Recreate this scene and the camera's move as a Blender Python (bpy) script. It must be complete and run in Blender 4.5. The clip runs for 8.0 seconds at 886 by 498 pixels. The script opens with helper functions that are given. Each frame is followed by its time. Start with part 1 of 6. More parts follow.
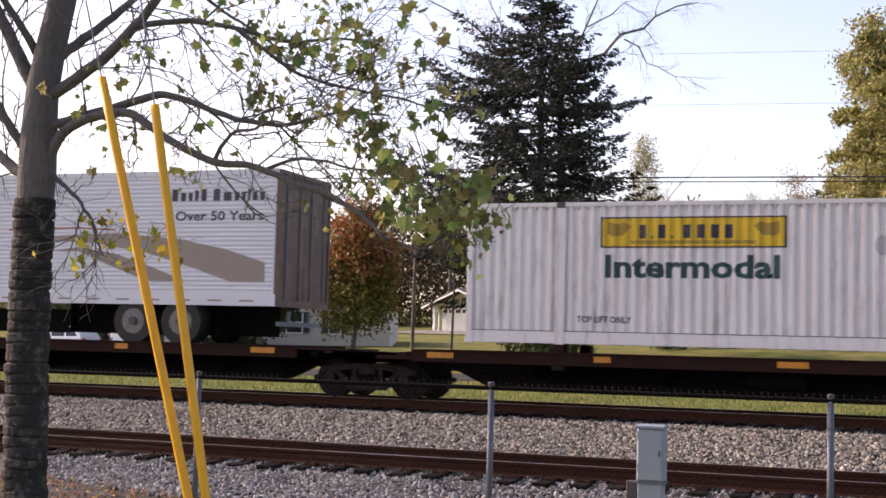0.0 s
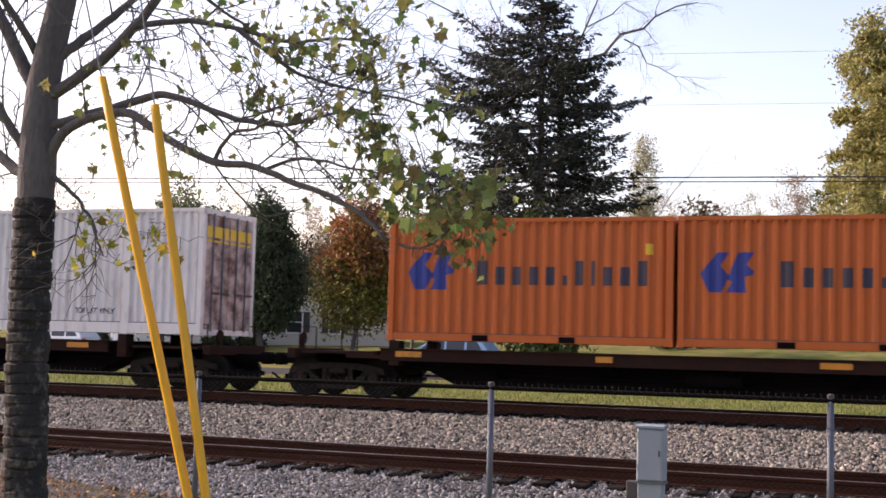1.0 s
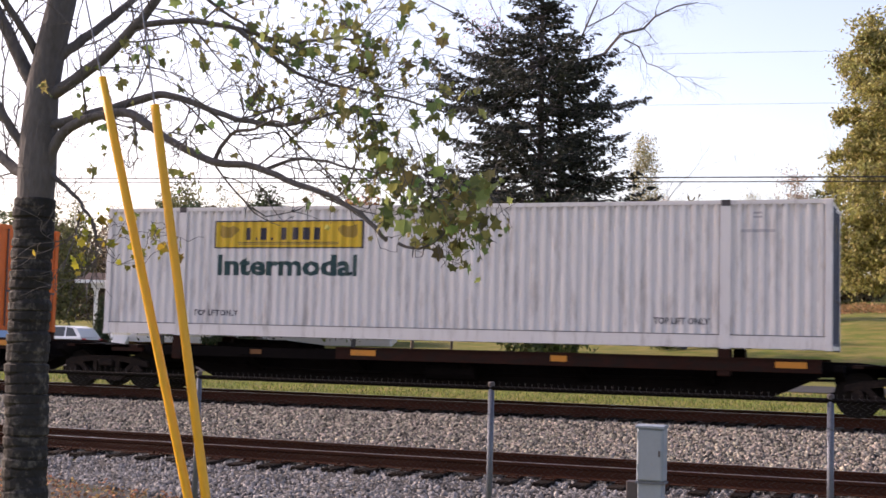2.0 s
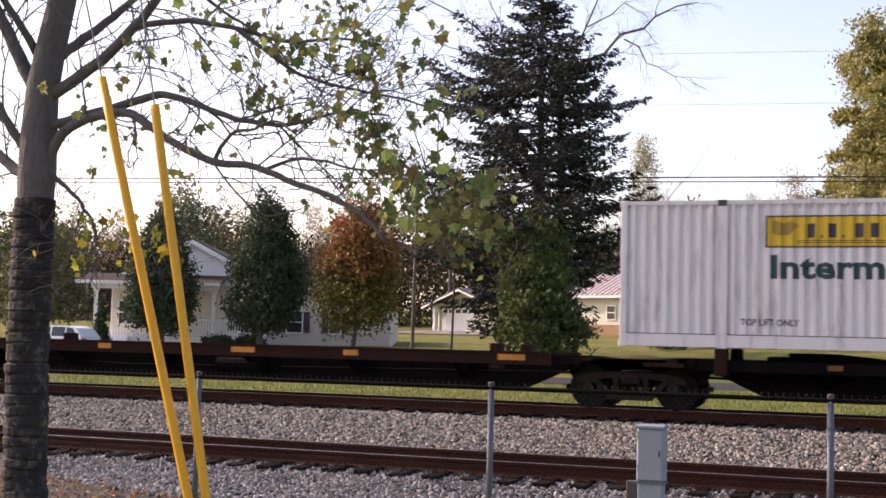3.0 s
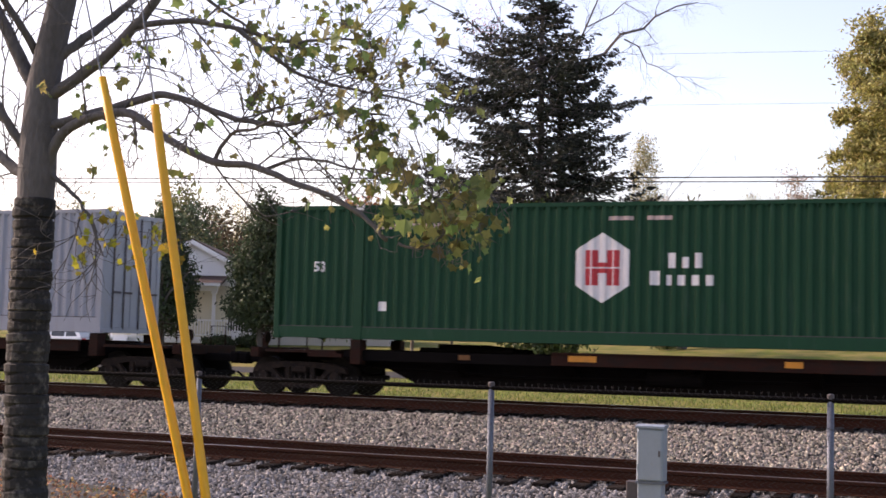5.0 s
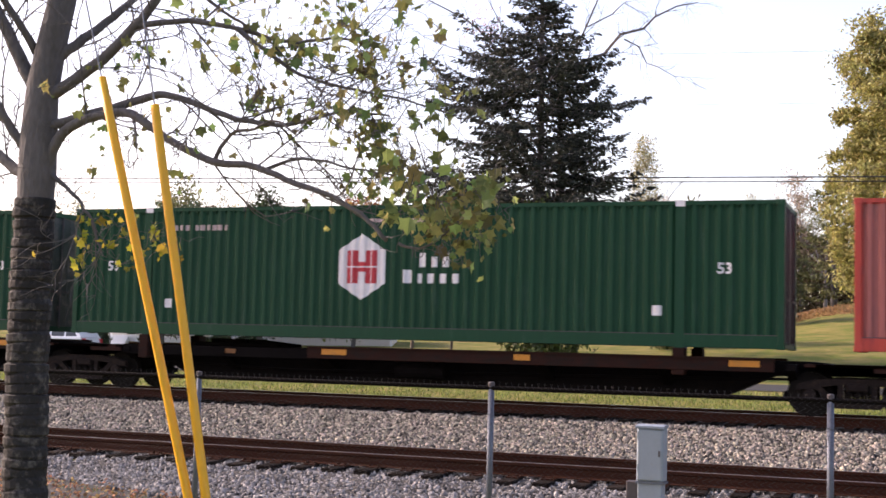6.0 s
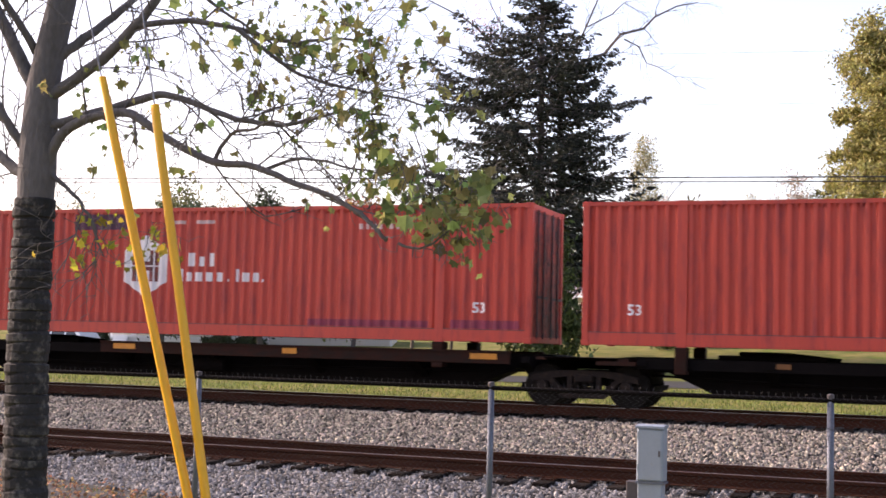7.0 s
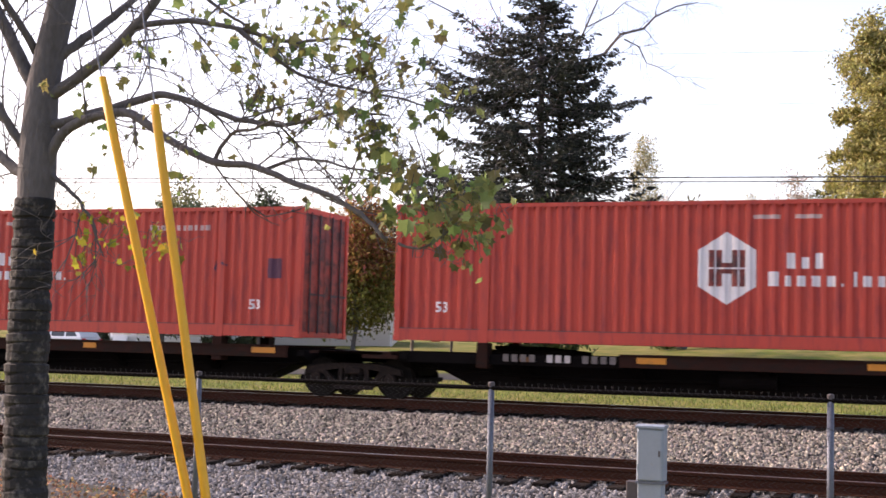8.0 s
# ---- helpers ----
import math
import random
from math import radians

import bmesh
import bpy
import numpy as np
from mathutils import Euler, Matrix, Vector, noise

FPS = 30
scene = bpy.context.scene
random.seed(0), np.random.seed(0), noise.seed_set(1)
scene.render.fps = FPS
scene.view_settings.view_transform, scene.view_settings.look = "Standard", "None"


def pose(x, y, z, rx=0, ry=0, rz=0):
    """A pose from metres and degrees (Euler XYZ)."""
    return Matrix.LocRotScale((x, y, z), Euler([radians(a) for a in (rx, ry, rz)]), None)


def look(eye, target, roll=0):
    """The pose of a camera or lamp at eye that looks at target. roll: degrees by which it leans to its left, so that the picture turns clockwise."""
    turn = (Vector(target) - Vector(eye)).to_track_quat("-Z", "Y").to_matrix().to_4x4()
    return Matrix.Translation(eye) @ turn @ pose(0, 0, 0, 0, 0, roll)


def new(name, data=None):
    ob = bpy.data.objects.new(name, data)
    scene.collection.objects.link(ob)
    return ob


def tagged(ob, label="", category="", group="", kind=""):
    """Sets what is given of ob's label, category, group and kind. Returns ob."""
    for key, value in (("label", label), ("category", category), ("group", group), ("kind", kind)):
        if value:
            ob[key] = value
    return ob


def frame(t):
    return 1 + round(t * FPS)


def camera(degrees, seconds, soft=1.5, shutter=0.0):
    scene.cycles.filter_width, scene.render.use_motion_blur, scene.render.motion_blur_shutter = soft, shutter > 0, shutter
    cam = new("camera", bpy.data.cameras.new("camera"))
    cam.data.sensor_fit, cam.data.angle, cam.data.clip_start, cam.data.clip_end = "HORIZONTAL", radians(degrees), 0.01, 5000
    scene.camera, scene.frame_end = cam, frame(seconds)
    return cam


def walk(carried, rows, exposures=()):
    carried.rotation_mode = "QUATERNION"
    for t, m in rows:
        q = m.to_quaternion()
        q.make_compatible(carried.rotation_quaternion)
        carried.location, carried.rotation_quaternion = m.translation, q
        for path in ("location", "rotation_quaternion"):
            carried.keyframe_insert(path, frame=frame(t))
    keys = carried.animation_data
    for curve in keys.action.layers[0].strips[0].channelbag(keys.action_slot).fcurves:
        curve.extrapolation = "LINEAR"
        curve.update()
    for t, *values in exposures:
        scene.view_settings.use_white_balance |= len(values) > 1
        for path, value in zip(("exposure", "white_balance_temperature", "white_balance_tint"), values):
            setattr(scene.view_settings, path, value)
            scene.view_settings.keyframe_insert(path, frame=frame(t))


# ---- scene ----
# x runs along the railway, y away from the camera, z up; the eye is at z = 1.55.
EYE = Vector((0, 0, 1.55))
cam = camera(37.56, 8.0, soft=1.6, shutter=0.06)
HEADING = Vector((-0.34622, 0.93521, 0.07420))
walk(cam, [(0, look(EYE, EYE + 20 * HEADING, 1.5)), (8, look(EYE, EYE + 20 * HEADING, 1.5))],
     exposures=[(0, 1.1, 7450, 30), (4.6, 1.1, 7450, 30), (6.2, 1.42, 7450, 30), (8, 1.42, 7450, 30)])

# ---- light ----
SUN_AZ, SUN_EL = 87.0, 31.0          # degrees to the left of +y, degrees up
world = bpy.data.worlds.new("world")
scene.world = world
world.use_nodes = True
wn = world.node_tree.nodes
sky = wn.new("ShaderNodeTexSky")
sky.sky_type, sky.sun_disc = "NISHITA", False
sky.sun_elevation, sky.sun_rotation = radians(SUN_EL), radians(-SUN_AZ)
sky.air_density, sky.dust_density, sky.ozone_density = 1.0, 2.0, 1.0
wn["Background"].inputs["Strength"].default_value = 0.15
world.node_tree.links.new(sky.outputs[0], wn["Background"].inputs[0])
sun = new("sun", bpy.data.lights.new("sun", "SUN"))
sun.data.energy, sun.data.angle, sun.data.color = 2.1, radians(0.55), (1.0, 0.93, 0.82)
SUN_DIR = Vector((-math.sin(radians(SUN_AZ)) * math.cos(radians(SUN_EL)), math.cos(radians(SUN_AZ)) * math.cos(radians(SUN_EL)), math.sin(radians(SUN_EL))))
sun.matrix_world = look(SUN_DIR * 80, (0, 0, 0))


# ---- materials ----
def mat(name, col, rough=0.6, metal=0.0, vary=0.25, scale=3.0, fine=40.0, bump=0.0, dirt=None, dirt_amount=0.0,
        random_by="", stretch=(1, 1, 1), trans=0.0, hue=0.0, gloss=0.5, spread=(0.45, 1.6)):
    """Principled surface with variation at two scales; dirt is a second colour in patches."""
    m = bpy.data.materials.new(name)
    m.use_nodes = True
    nt = m.node_tree
    n, l = nt.nodes, nt.links
    b = n["Principled BSDF"]
    tc = n.new("ShaderNodeTexCoord")
    mp = n.new("ShaderNodeMapping")
    mp.inputs["Scale"].default_value = stretch
    l.new(tc.outputs["Object"], mp.inputs[0])
    big, small = n.new("ShaderNodeTexNoise"), n.new("ShaderNodeTexNoise")
    big.inputs["Scale"].default_value, small.inputs["Scale"].default_value = scale, fine
    big.inputs["Detail"].default_value = 5
    for t in (big, small):
        l.new(mp.outputs[0], t.inputs["Vector"])
    val = n.new("ShaderNodeMath")
    val.operation = "MULTIPLY_ADD"
    l.new(big.outputs[0], val.inputs[0])
    val.inputs[1].default_value = vary * 2.4
    val.inputs[2].default_value = 1 - vary * 1.2
    val2 = n.new("ShaderNodeMath")
    val2.operation = "MULTIPLY_ADD"
    l.new(small.outputs[0], val2.inputs[0])
    val2.inputs[1].default_value, val2.inputs[2].default_value = vary * 1.4, 1 - vary * 0.7
    mul = n.new("ShaderNodeMath")
    mul.operation = "MULTIPLY"
    l.new(val.outputs[0], mul.inputs[0])
    l.new(val2.outputs[0], mul.inputs[1])
    hsv = n.new("ShaderNodeHueSaturation")
    hsv.inputs["Color"].default_value = (*col, 1)
    l.new(mul.outputs[0], hsv.inputs["Value"])
    out = hsv.outputs[0]
    if random_by:
        src = n.new("ShaderNodeObjectInfo" if random_by == "object" else "ShaderNodeNewGeometry")
        rnd = src.outputs["Random" if random_by == "object" else "Random Per Island"]
        h = n.new("ShaderNodeHueSaturation")
        mr = n.new("ShaderNodeMapRange")
        mr.inputs["To Min"].default_value, mr.inputs["To Max"].default_value = spread
        l.new(rnd, mr.inputs["Value"])
        l.new(mr.outputs[0], h.inputs["Value"])
        if hue:
            mh = n.new("ShaderNodeMapRange")
            mh.inputs["To Min"].default_value, mh.inputs["To Max"].default_value = 0.5 - hue, 0.5 + hue
            fr = n.new("ShaderNodeMath")
            fr.operation = "FRACT"
            k = n.new("ShaderNodeMath")
            k.operation = "MULTIPLY"
            k.inputs[1].default_value = 7.31
            l.new(rnd, k.inputs[0])
            l.new(k.outputs[0], fr.inputs[0])
            l.new(fr.outputs[0], mh.inputs["Value"])
            l.new(mh.outputs[0], h.inputs["Hue"])
        l.new(out, h.inputs["Color"])
        out = h.outputs[0]
    if dirt:
        dn = n.new("ShaderNodeTexNoise")
        dn.inputs["Scale"].default_value, dn.inputs["Detail"].default_value, dn.inputs["Roughness"].default_value = scale * 2.1, 8, 0.7
        l.new(mp.outputs[0], dn.inputs["Vector"])
        r = n.new("ShaderNodeMapRange")
        r.inputs["From Min"].default_value, r.inputs["From Max"].default_value = 0.62 - dirt_amount * 0.35, 0.8 - dirt_amount * 0.3
        l.new(dn.outputs[0], r.inputs["Value"])
        mx = n.new("ShaderNodeMix")
        mx.data_type = "RGBA"
        l.new(r.outputs[0], mx.inputs["Factor"])
        l.new(out, mx.inputs["A"])
        mx.inputs["B"].default_value = (*dirt, 1)
        out = mx.outputs["Result"]
    l.new(out, b.inputs["Base Color"])
    b.inputs["Specular IOR Level"].default_value = gloss
    b.inputs["Roughness"].default_value, b.inputs["Metallic"].default_value = rough, metal
    if bump:
        bp = n.new("ShaderNodeBump")
        bp.inputs["Strength"].default_value, bp.inputs["Distance"].default_value = bump, 0.02
        l.new(small.outputs[0], bp.inputs["Height"])
        l.new(bp.outputs[0], b.inputs["Normal"])
    if trans:
        tr = n.new("ShaderNodeBsdfTranslucent")
        l.new(out, tr.inputs[0])
        ms = n.new("ShaderNodeMixShader")
        ms.inputs[0].default_value = trans
        l.new(b.outputs[0], ms.inputs[1])
        l.new(tr.outputs[0], ms.inputs[2])
        l.new(ms.outputs[0], n["Material Output"].inputs[0])
    return m


M = {}
M["white_box"] = mat("white_container_paint", (0.67, 0.64, 0.63), 0.5, vary=0.07, scale=0.7, fine=9, dirt=(0.40, 0.36, 0.34), dirt_amount=0.3, stretch=(3, 1, 0.5))
M["orange_box"] = mat("orange_container_paint", (0.47, 0.092, 0.006), 0.55, vary=0.12, scale=0.8, fine=9, dirt=(0.30, 0.07, 0.02), dirt_amount=0.2, stretch=(3, 1, 0.5))
M["grey_box"] = mat("grey_container_paint", (0.27, 0.285, 0.33), 0.5, vary=0.1, scale=0.8, fine=9, dirt=(0.25, 0.24, 0.25), dirt_amount=0.25, stretch=(3, 1, 0.5))
M["green_box"] = mat("green_container_paint", (0.002, 0.046, 0.020), 0.6, gloss=0.25, vary=0.14, scale=0.8, fine=9, dirt=(0.02, 0.06, 0.04), dirt_amount=0.2, stretch=(3, 1, 0.5))
M["red_box"] = mat("red_container_paint", (0.47, 0.047, 0.027), 0.55, vary=0.14, scale=0.8, fine=9, dirt=(0.25, 0.022, 0.024), dirt_amount=0.35, stretch=(3, 1, 0.5))
M["red_faded"] = mat("faded_red_paint", (0.36, 0.10, 0.085), 0.6, vary=0.15, scale=0.9, fine=9, dirt=(0.25, 0.08, 0.07), dirt_amount=0.3, stretch=(3, 1, 0.5))
M["door_pink"] = mat("weathered_door_paint", (0.48, 0.38, 0.35), 0.6, vary=0.25, scale=1.0, fine=14, dirt=(0.09, 0.035, 0.03), dirt_amount=0.62)
M["van_white"] = mat("trailer_white", (0.58, 0.60, 0.64), 0.4, vary=0.06, scale=0.6, fine=8)
M["van_tan"] = mat("trailer_tan_stripe", (0.25, 0.205, 0.175), 0.5, vary=0.1)
M["van_red"] = mat("trailer_red_line", (0.35, 0.06, 0.05), 0.5, vary=0.1)
M["van_door"] = mat("trailer_door_brown", (0.085, 0.052, 0.042), 0.6, vary=0.25, scale=1.4, dirt=(0.14, 0.10, 0.085), dirt_amount=0.4)
M["spine"] = mat("rusty_car_steel", (0.027, 0.0105, 0.0075), 0.85, gloss=0.1, vary=0.35, scale=1.4, fine=22, dirt=(0.018, 0.012, 0.010), dirt_amount=0.5, stretch=(1, 1, 2))
# near black: the shade beneath the cars is put into the colour with the grime
M["under"] = mat("grimy_shaded_steel", (0.005, 0.004, 0.004), 0.9, gloss=0.06, vary=0.4, scale=3, fine=30)
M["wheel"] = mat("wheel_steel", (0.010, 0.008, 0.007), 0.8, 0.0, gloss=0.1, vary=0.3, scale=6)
M["reflector"] = mat("yellow_reflector", (0.52, 0.19, 0.012), 0.5, vary=0.25, scale=2, dirt=(0.2, 0.1, 0.03), dirt_amount=0.2)
M["casting"] = mat("dark_casting", (0.06, 0.05, 0.055), 0.7, vary=0.3)
M["ink"] = mat("dark_lettering", (0.035, 0.03, 0.05), 0.6, vary=0.15)
M["ink_green"] = mat("dark_green_lettering", (0.010, 0.052, 0.055), 0.6, vary=0.15)
M["ink_blue"] = mat("blue_lettering", (0.015, 0.035, 0.22), 0.6, vary=0.15)
M["ink_red"] = mat("red_marking", (0.5, 0.03, 0.04), 0.6, vary=0.15)
M["ink_white"] = mat("white_lettering", (0.72, 0.68, 0.68), 0.6, vary=0.12)
M["sign_yellow"] = mat("yellow_sign_panel", (0.66, 0.42, 0.02), 0.5, vary=0.12, scale=2)
M["rail"] = mat("rail_steel_rust", (0.040, 0.0135, 0.0075), 0.9, 0.0, gloss=0.1, vary=0.3, scale=2, fine=50)
M["railtop"] = mat("polished_rail_head", (0.35, 0.34, 0.35), 0.3, 0.9, vary=0.15)
M["tie"] = mat("creosoted_tie_wood", (0.016, 0.012, 0.010), 0.95, gloss=0.05, vary=0.4, scale=3, fine=60, bump=0.4, stretch=(6, 1, 6), random_by="object")
M["stone"] = mat("tan_ballast_stone", (0.156, 0.137, 0.112), 0.85, vary=0.3, scale=9, fine=90, random_by="island", hue=0.04, spread=(0.05, 2.5))
M["stone_grey"] = mat("grey_ballast_stone", (0.135, 0.128, 0.125), 0.85, vary=0.3, scale=9, fine=90, random_by="island", hue=0.03, spread=(0.05, 2.4))
# bed coloured dark to stand for shade in the gaps between stones
M["bed"] = mat("shaded_ballast_bed", (0.04, 0.036, 0.033), 0.95, vary=0.5, scale=6, fine=45, bump=1.0)
M["driveway"] = mat("pale_gravel_drive", (0.22, 0.19, 0.15), 0.9, vary=0.25, scale=0.8, fine=30)
M["asphalt"] = mat("road_asphalt", (0.05, 0.05, 0.05), 0.95, vary=0.15, scale=1.5, fine=80)
for node in M["asphalt"].node_tree.nodes:
    if node.type == "BSDF_PRINCIPLED":
        node.inputs["Specular IOR Level"].default_value = 0.1
M["galv"] = mat("galvanised_steel", (0.10, 0.115, 0.15), 0.5, 0.3, vary=0.2, scale=8)
M["box"] = mat("grey_cabinet_paint", (0.22, 0.26, 0.31), 0.5, vary=0.1, scale=3, dirt=(0.25, 0.24, 0.22), dirt_amount=0.15)
M["guard"] = mat("yellow_guy_guard_plastic", (0.80, 0.42, 0.015), 0.4, vary=0.08, scale=3, fine=12, trans=0.25)
M["wire"] = mat("dark_wire", (0.05, 0.05, 0.055), 0.6, 0.5, vary=0.1)
M["bark"] = mat("grey_brown_bark", (0.092, 0.084, 0.085), 0.9, vary=0.4, scale=5, fine=40, bump=0.8, stretch=(1, 1, 0.35))
M["bark_pale"] = mat("pale_grey_bark", (0.085, 0.075, 0.075), 0.9, vary=0.35, scale=3, fine=30)
M["rose_leaf"] = mat("pinkish_red_leaf", (0.33, 0.10, 0.09), 0.7, vary=0.3, scale=1, random_by="island", trans=0.4)
M["wrap"] = mat("black_ribbed_tree_sleeve", (0.022, 0.021, 0.022), 0.8, gloss=0.2, vary=0.5, scale=5, fine=35, bump=0.5, dirt=(0.12, 0.11, 0.10), dirt_amount=0.3)
M["leaf"] = mat("green_autumn_leaf", (0.17, 0.19, 0.06), 0.6, vary=0.25, scale=1.2, random_by="island", hue=0.08, trans=0.55)
M["conifer"] = mat("dark_conifer_needles", (0.030, 0.036, 0.027), 0.75, gloss=0.3, vary=0.35, scale=0.5, random_by="island", hue=0.03, trans=0.12)
M["shrub"] = mat("yellow_green_foliage", (0.062, 0.088, 0.022), 0.7, vary=0.35, scale=0.6, random_by="island", trans=0.3, hue=0.02)
M["cypress"] = mat("dark_hedge_foliage", (0.038, 0.060, 0.027), 0.75, vary=0.35, scale=0.8, random_by="island", trans=0.2)
M["autumn"] = mat("orange_brown_foliage", (0.26, 0.125, 0.04), 0.7, vary=0.35, scale=0.7, random_by="island", trans=0.35, hue=0.05)
M["maple"] = mat("dark_red_foliage", (0.075, 0.025, 0.028), 0.7, vary=0.35, scale=0.7, random_by="island", trans=0.3)
M["gold"] = mat("golden_green_foliage", (0.30, 0.28, 0.10), 0.7, vary=0.35, scale=0.4, random_by="island", trans=0.35, hue=0.03)
M["bush"] = mat("olive_foliage", (0.11, 0.115, 0.045), 0.7, vary=0.35, scale=0.5, random_by="island", trans=0.3, hue=0.03)
# far leaves lightened: distance haze is mixed into their colour
M["farwood"] = mat("hazy_autumn_foliage", (0.36, 0.27, 0.20), 0.8, vary=0.3, scale=0.1, random_by="island", trans=0.3, hue=0.03)
M["siding"] = mat("white_lap_siding", (0.82, 0.81, 0.80), 0.6, vary=0.06, scale=0.8)
# darker copy of the white siding, with the wing's shade painted in
M["wing_siding"] = mat("shaded_white_siding", (0.62, 0.58, 0.52), 0.65, vary=0.07, scale=0.8)
M["roof_brown"] = mat("brown_roof_shingle", (0.055, 0.036, 0.032), 0.9, gloss=0.2, vary=0.3, scale=1.5, fine=20)
M["cream"] = mat("cream_painted_wall", (0.70, 0.66, 0.52), 0.7, vary=0.08, scale=0.5)
M["trimw"] = mat("white_trim_paint", (0.85, 0.85, 0.85), 0.5, vary=0.05)
M["shingle"] = mat("dark_roof_shingle", (0.10, 0.085, 0.085), 0.85, vary=0.3, scale=1.5, fine=20)
M["tinroof"] = mat("rusty_metal_roof", (0.42, 0.27, 0.24), 0.5, 0.3, vary=0.2, scale=0.6, dirt=(0.28, 0.12, 0.08), dirt_amount=0.4)
M["brick"] = mat("tan_brick_base", (0.36, 0.22, 0.13), 0.85, vary=0.25, scale=2, fine=12)
M["glass"] = mat("dark_window_glass", (0.03, 0.035, 0.04), 0.08, vary=0.1)
M["pole"] = mat("weathered_pole_wood", (0.2, 0.17, 0.15), 0.9, vary=0.3, scale=2, stretch=(4, 4, 0.5))
M["car_blue"] = mat("light_blue_car_paint", (0.24, 0.36, 0.48), 0.25, 0.3, vary=0.05)
M["car_white"] = mat("white_car_paint", (0.75, 0.76, 0.78), 0.25, vary=0.04)
M["tyre"] = mat("tyre_rubber", (0.02, 0.02, 0.02), 0.85, vary=0.3)
M["rim"] = mat("wheel_rim_metal", (0.13, 0.13, 0.135), 0.45, 0.7, vary=0.35, scale=9)


# lawn: green with dry patches; verge with fallen leaves
M["grass"] = mat("autumn_lawn", (0.10, 0.125, 0.024), 0.95, gloss=0.1, vary=0.35, scale=0.25, fine=5, bump=0.6, dirt=(0.22, 0.175, 0.06), dirt_amount=0.6)
M["grassblade"] = mat("grass_blades", (0.15, 0.19, 0.045), 0.8, vary=0.3, scale=1, random_by="island", trans=0.35, hue=0.03)
M["deadleaf"] = mat("fallen_leaves", (0.32, 0.17, 0.08), 0.8, vary=0.3, scale=2, random_by="island", hue=0.03, trans=0.2)


# ---- mesh helpers ----
def part(name, bm, material, parent=None, label="", smooth=False):
    """Links a bmesh (or mesh) as one object under a thing or part."""
    if isinstance(bm, bmesh.types.BMesh):
        me = bpy.data.meshes.new(name)
        bmesh.ops.recalc_face_normals(bm, faces=bm.faces)
        bm.to_mesh(me)
        bm.free()
    else:
        me = bm
    if material and not me.materials:
        me.materials.append(material)
    if smooth:
        me.polygons.foreach_set("use_smooth", [True] * len(me.polygons))
    ob = new(name, me)
    if parent:
        ob.parent = parent
    return tagged(ob, label)


def box(bm, x0, x1, y0, y1, z0, z1, bevel=0.0):
    r = bmesh.ops.create_cube(bm, size=1, matrix=Matrix.LocRotScale(((x0 + x1) / 2, (y0 + y1) / 2, (z0 + z1) / 2), None, (x1 - x0, y1 - y0, z1 - z0)))
    if bevel:
        edges = {e for v in r["verts"] for e in v.link_edges}
        bmesh.ops.bevel(bm, geom=list(edges), offset=bevel, segments=1, affect="EDGES")
    return bm


def boxm(*a, **k):
    return box(bmesh.new(), *a, **k)


def prism(bm, pts, y0, y1):
    """A polygon in x, z pushed from y0 to y1."""
    lo = [bm.verts.new((x, y0, z)) for x, z in pts]
    hi = [bm.verts.new((x, y1, z)) for x, z in pts]
    bm.faces.new(lo)
    bm.faces.new(hi[::-1])
    for i in range(len(pts)):
        j = (i + 1) % len(pts)
        bm.faces.new((lo[i], hi[i], hi[j], lo[j]))
    return bm


def prism_x(bm, pts, x0, x1):
    """A polygon in y, z pushed from x0 to x1."""
    lo = [bm.verts.new((x0, y, z)) for y, z in pts]
    hi = [bm.verts.new((x1, y, z)) for y, z in pts]
    bm.faces.new(lo)
    bm.faces.new(hi[::-1])
    for i in range(len(pts)):
        j = (i + 1) % len(pts)
        bm.faces.new((lo[i], hi[i], hi[j], lo[j]))
    return bm


def tube(bm, pts, radii, sides=8):
    """A bent tapering tube along points."""
    rings, up = [], None
    pts = [Vector(p) for p in pts]
    for i, p in enumerate(pts):
        d = (pts[min(i + 1, len(pts) - 1)] - pts[max(i - 1, 0)]).normalized()
        if up is None:
            up = d.orthogonal().normalized()
        a = (up - d * up.dot(d)).normalized()
        up = a
        b = d.cross(a)
        rings.append([bm.verts.new(p + (a * math.cos(k * 2 * math.pi / sides) + b * math.sin(k * 2 * math.pi / sides)) * radii[i]) for k in range(sides)])
    for r, s in zip(rings, rings[1:]):
        for k in range(sides):
            bm.faces.new((r[k], r[(k + 1) % sides], s[(k + 1) % sides], s[k]))
    bm.faces.new(rings[0][::-1])
    bm.faces.new(rings[-1])
    return bm


def cyl_y(bm, x, y0, y1, z, r, n=24, r2=None):
    c = bmesh.ops.create_cone(bm, cap_ends=True, segments=n, radius1=r, radius2=r2 if r2 else r, depth=abs(y1 - y0),
                              matrix=Matrix.Translation((x, (y0 + y1) / 2, z)) @ Matrix.Rotation(math.pi / 2, 4, "X"))
    return c


def thing(name, m, label, category, group="", kind=""):
    ob = new(name)
    ob.matrix_world = m
    return tagged(ob, label, category, group, kind)


def soup(name, verts, faces, material, parent=None, label=""):
    me = bpy.data.meshes.new(name)
    me.from_pydata(verts, [], faces)
    return part(name, me, material, parent, label)


# yellow leaves, paled in the colour for haze
M["haze_gold"] = mat("hazy_yellow_foliage", (0.34, 0.31, 0.17), 0.8, vary=0.3, scale=0.1, random_by="island", trans=0.35, hue=0.03)
M["pear_green"] = mat("green_pear_foliage", (0.15, 0.14, 0.03), 0.7, vary=0.35, scale=0.7, random_by="island", trans=0.35, hue=0.04)
M["woodedge"] = mat("brown_olive_woodland", (0.095, 0.075, 0.045), 0.9, gloss=0.1, vary=0.4, scale=0.08, random_by="island", trans=0.2, hue=0.04)
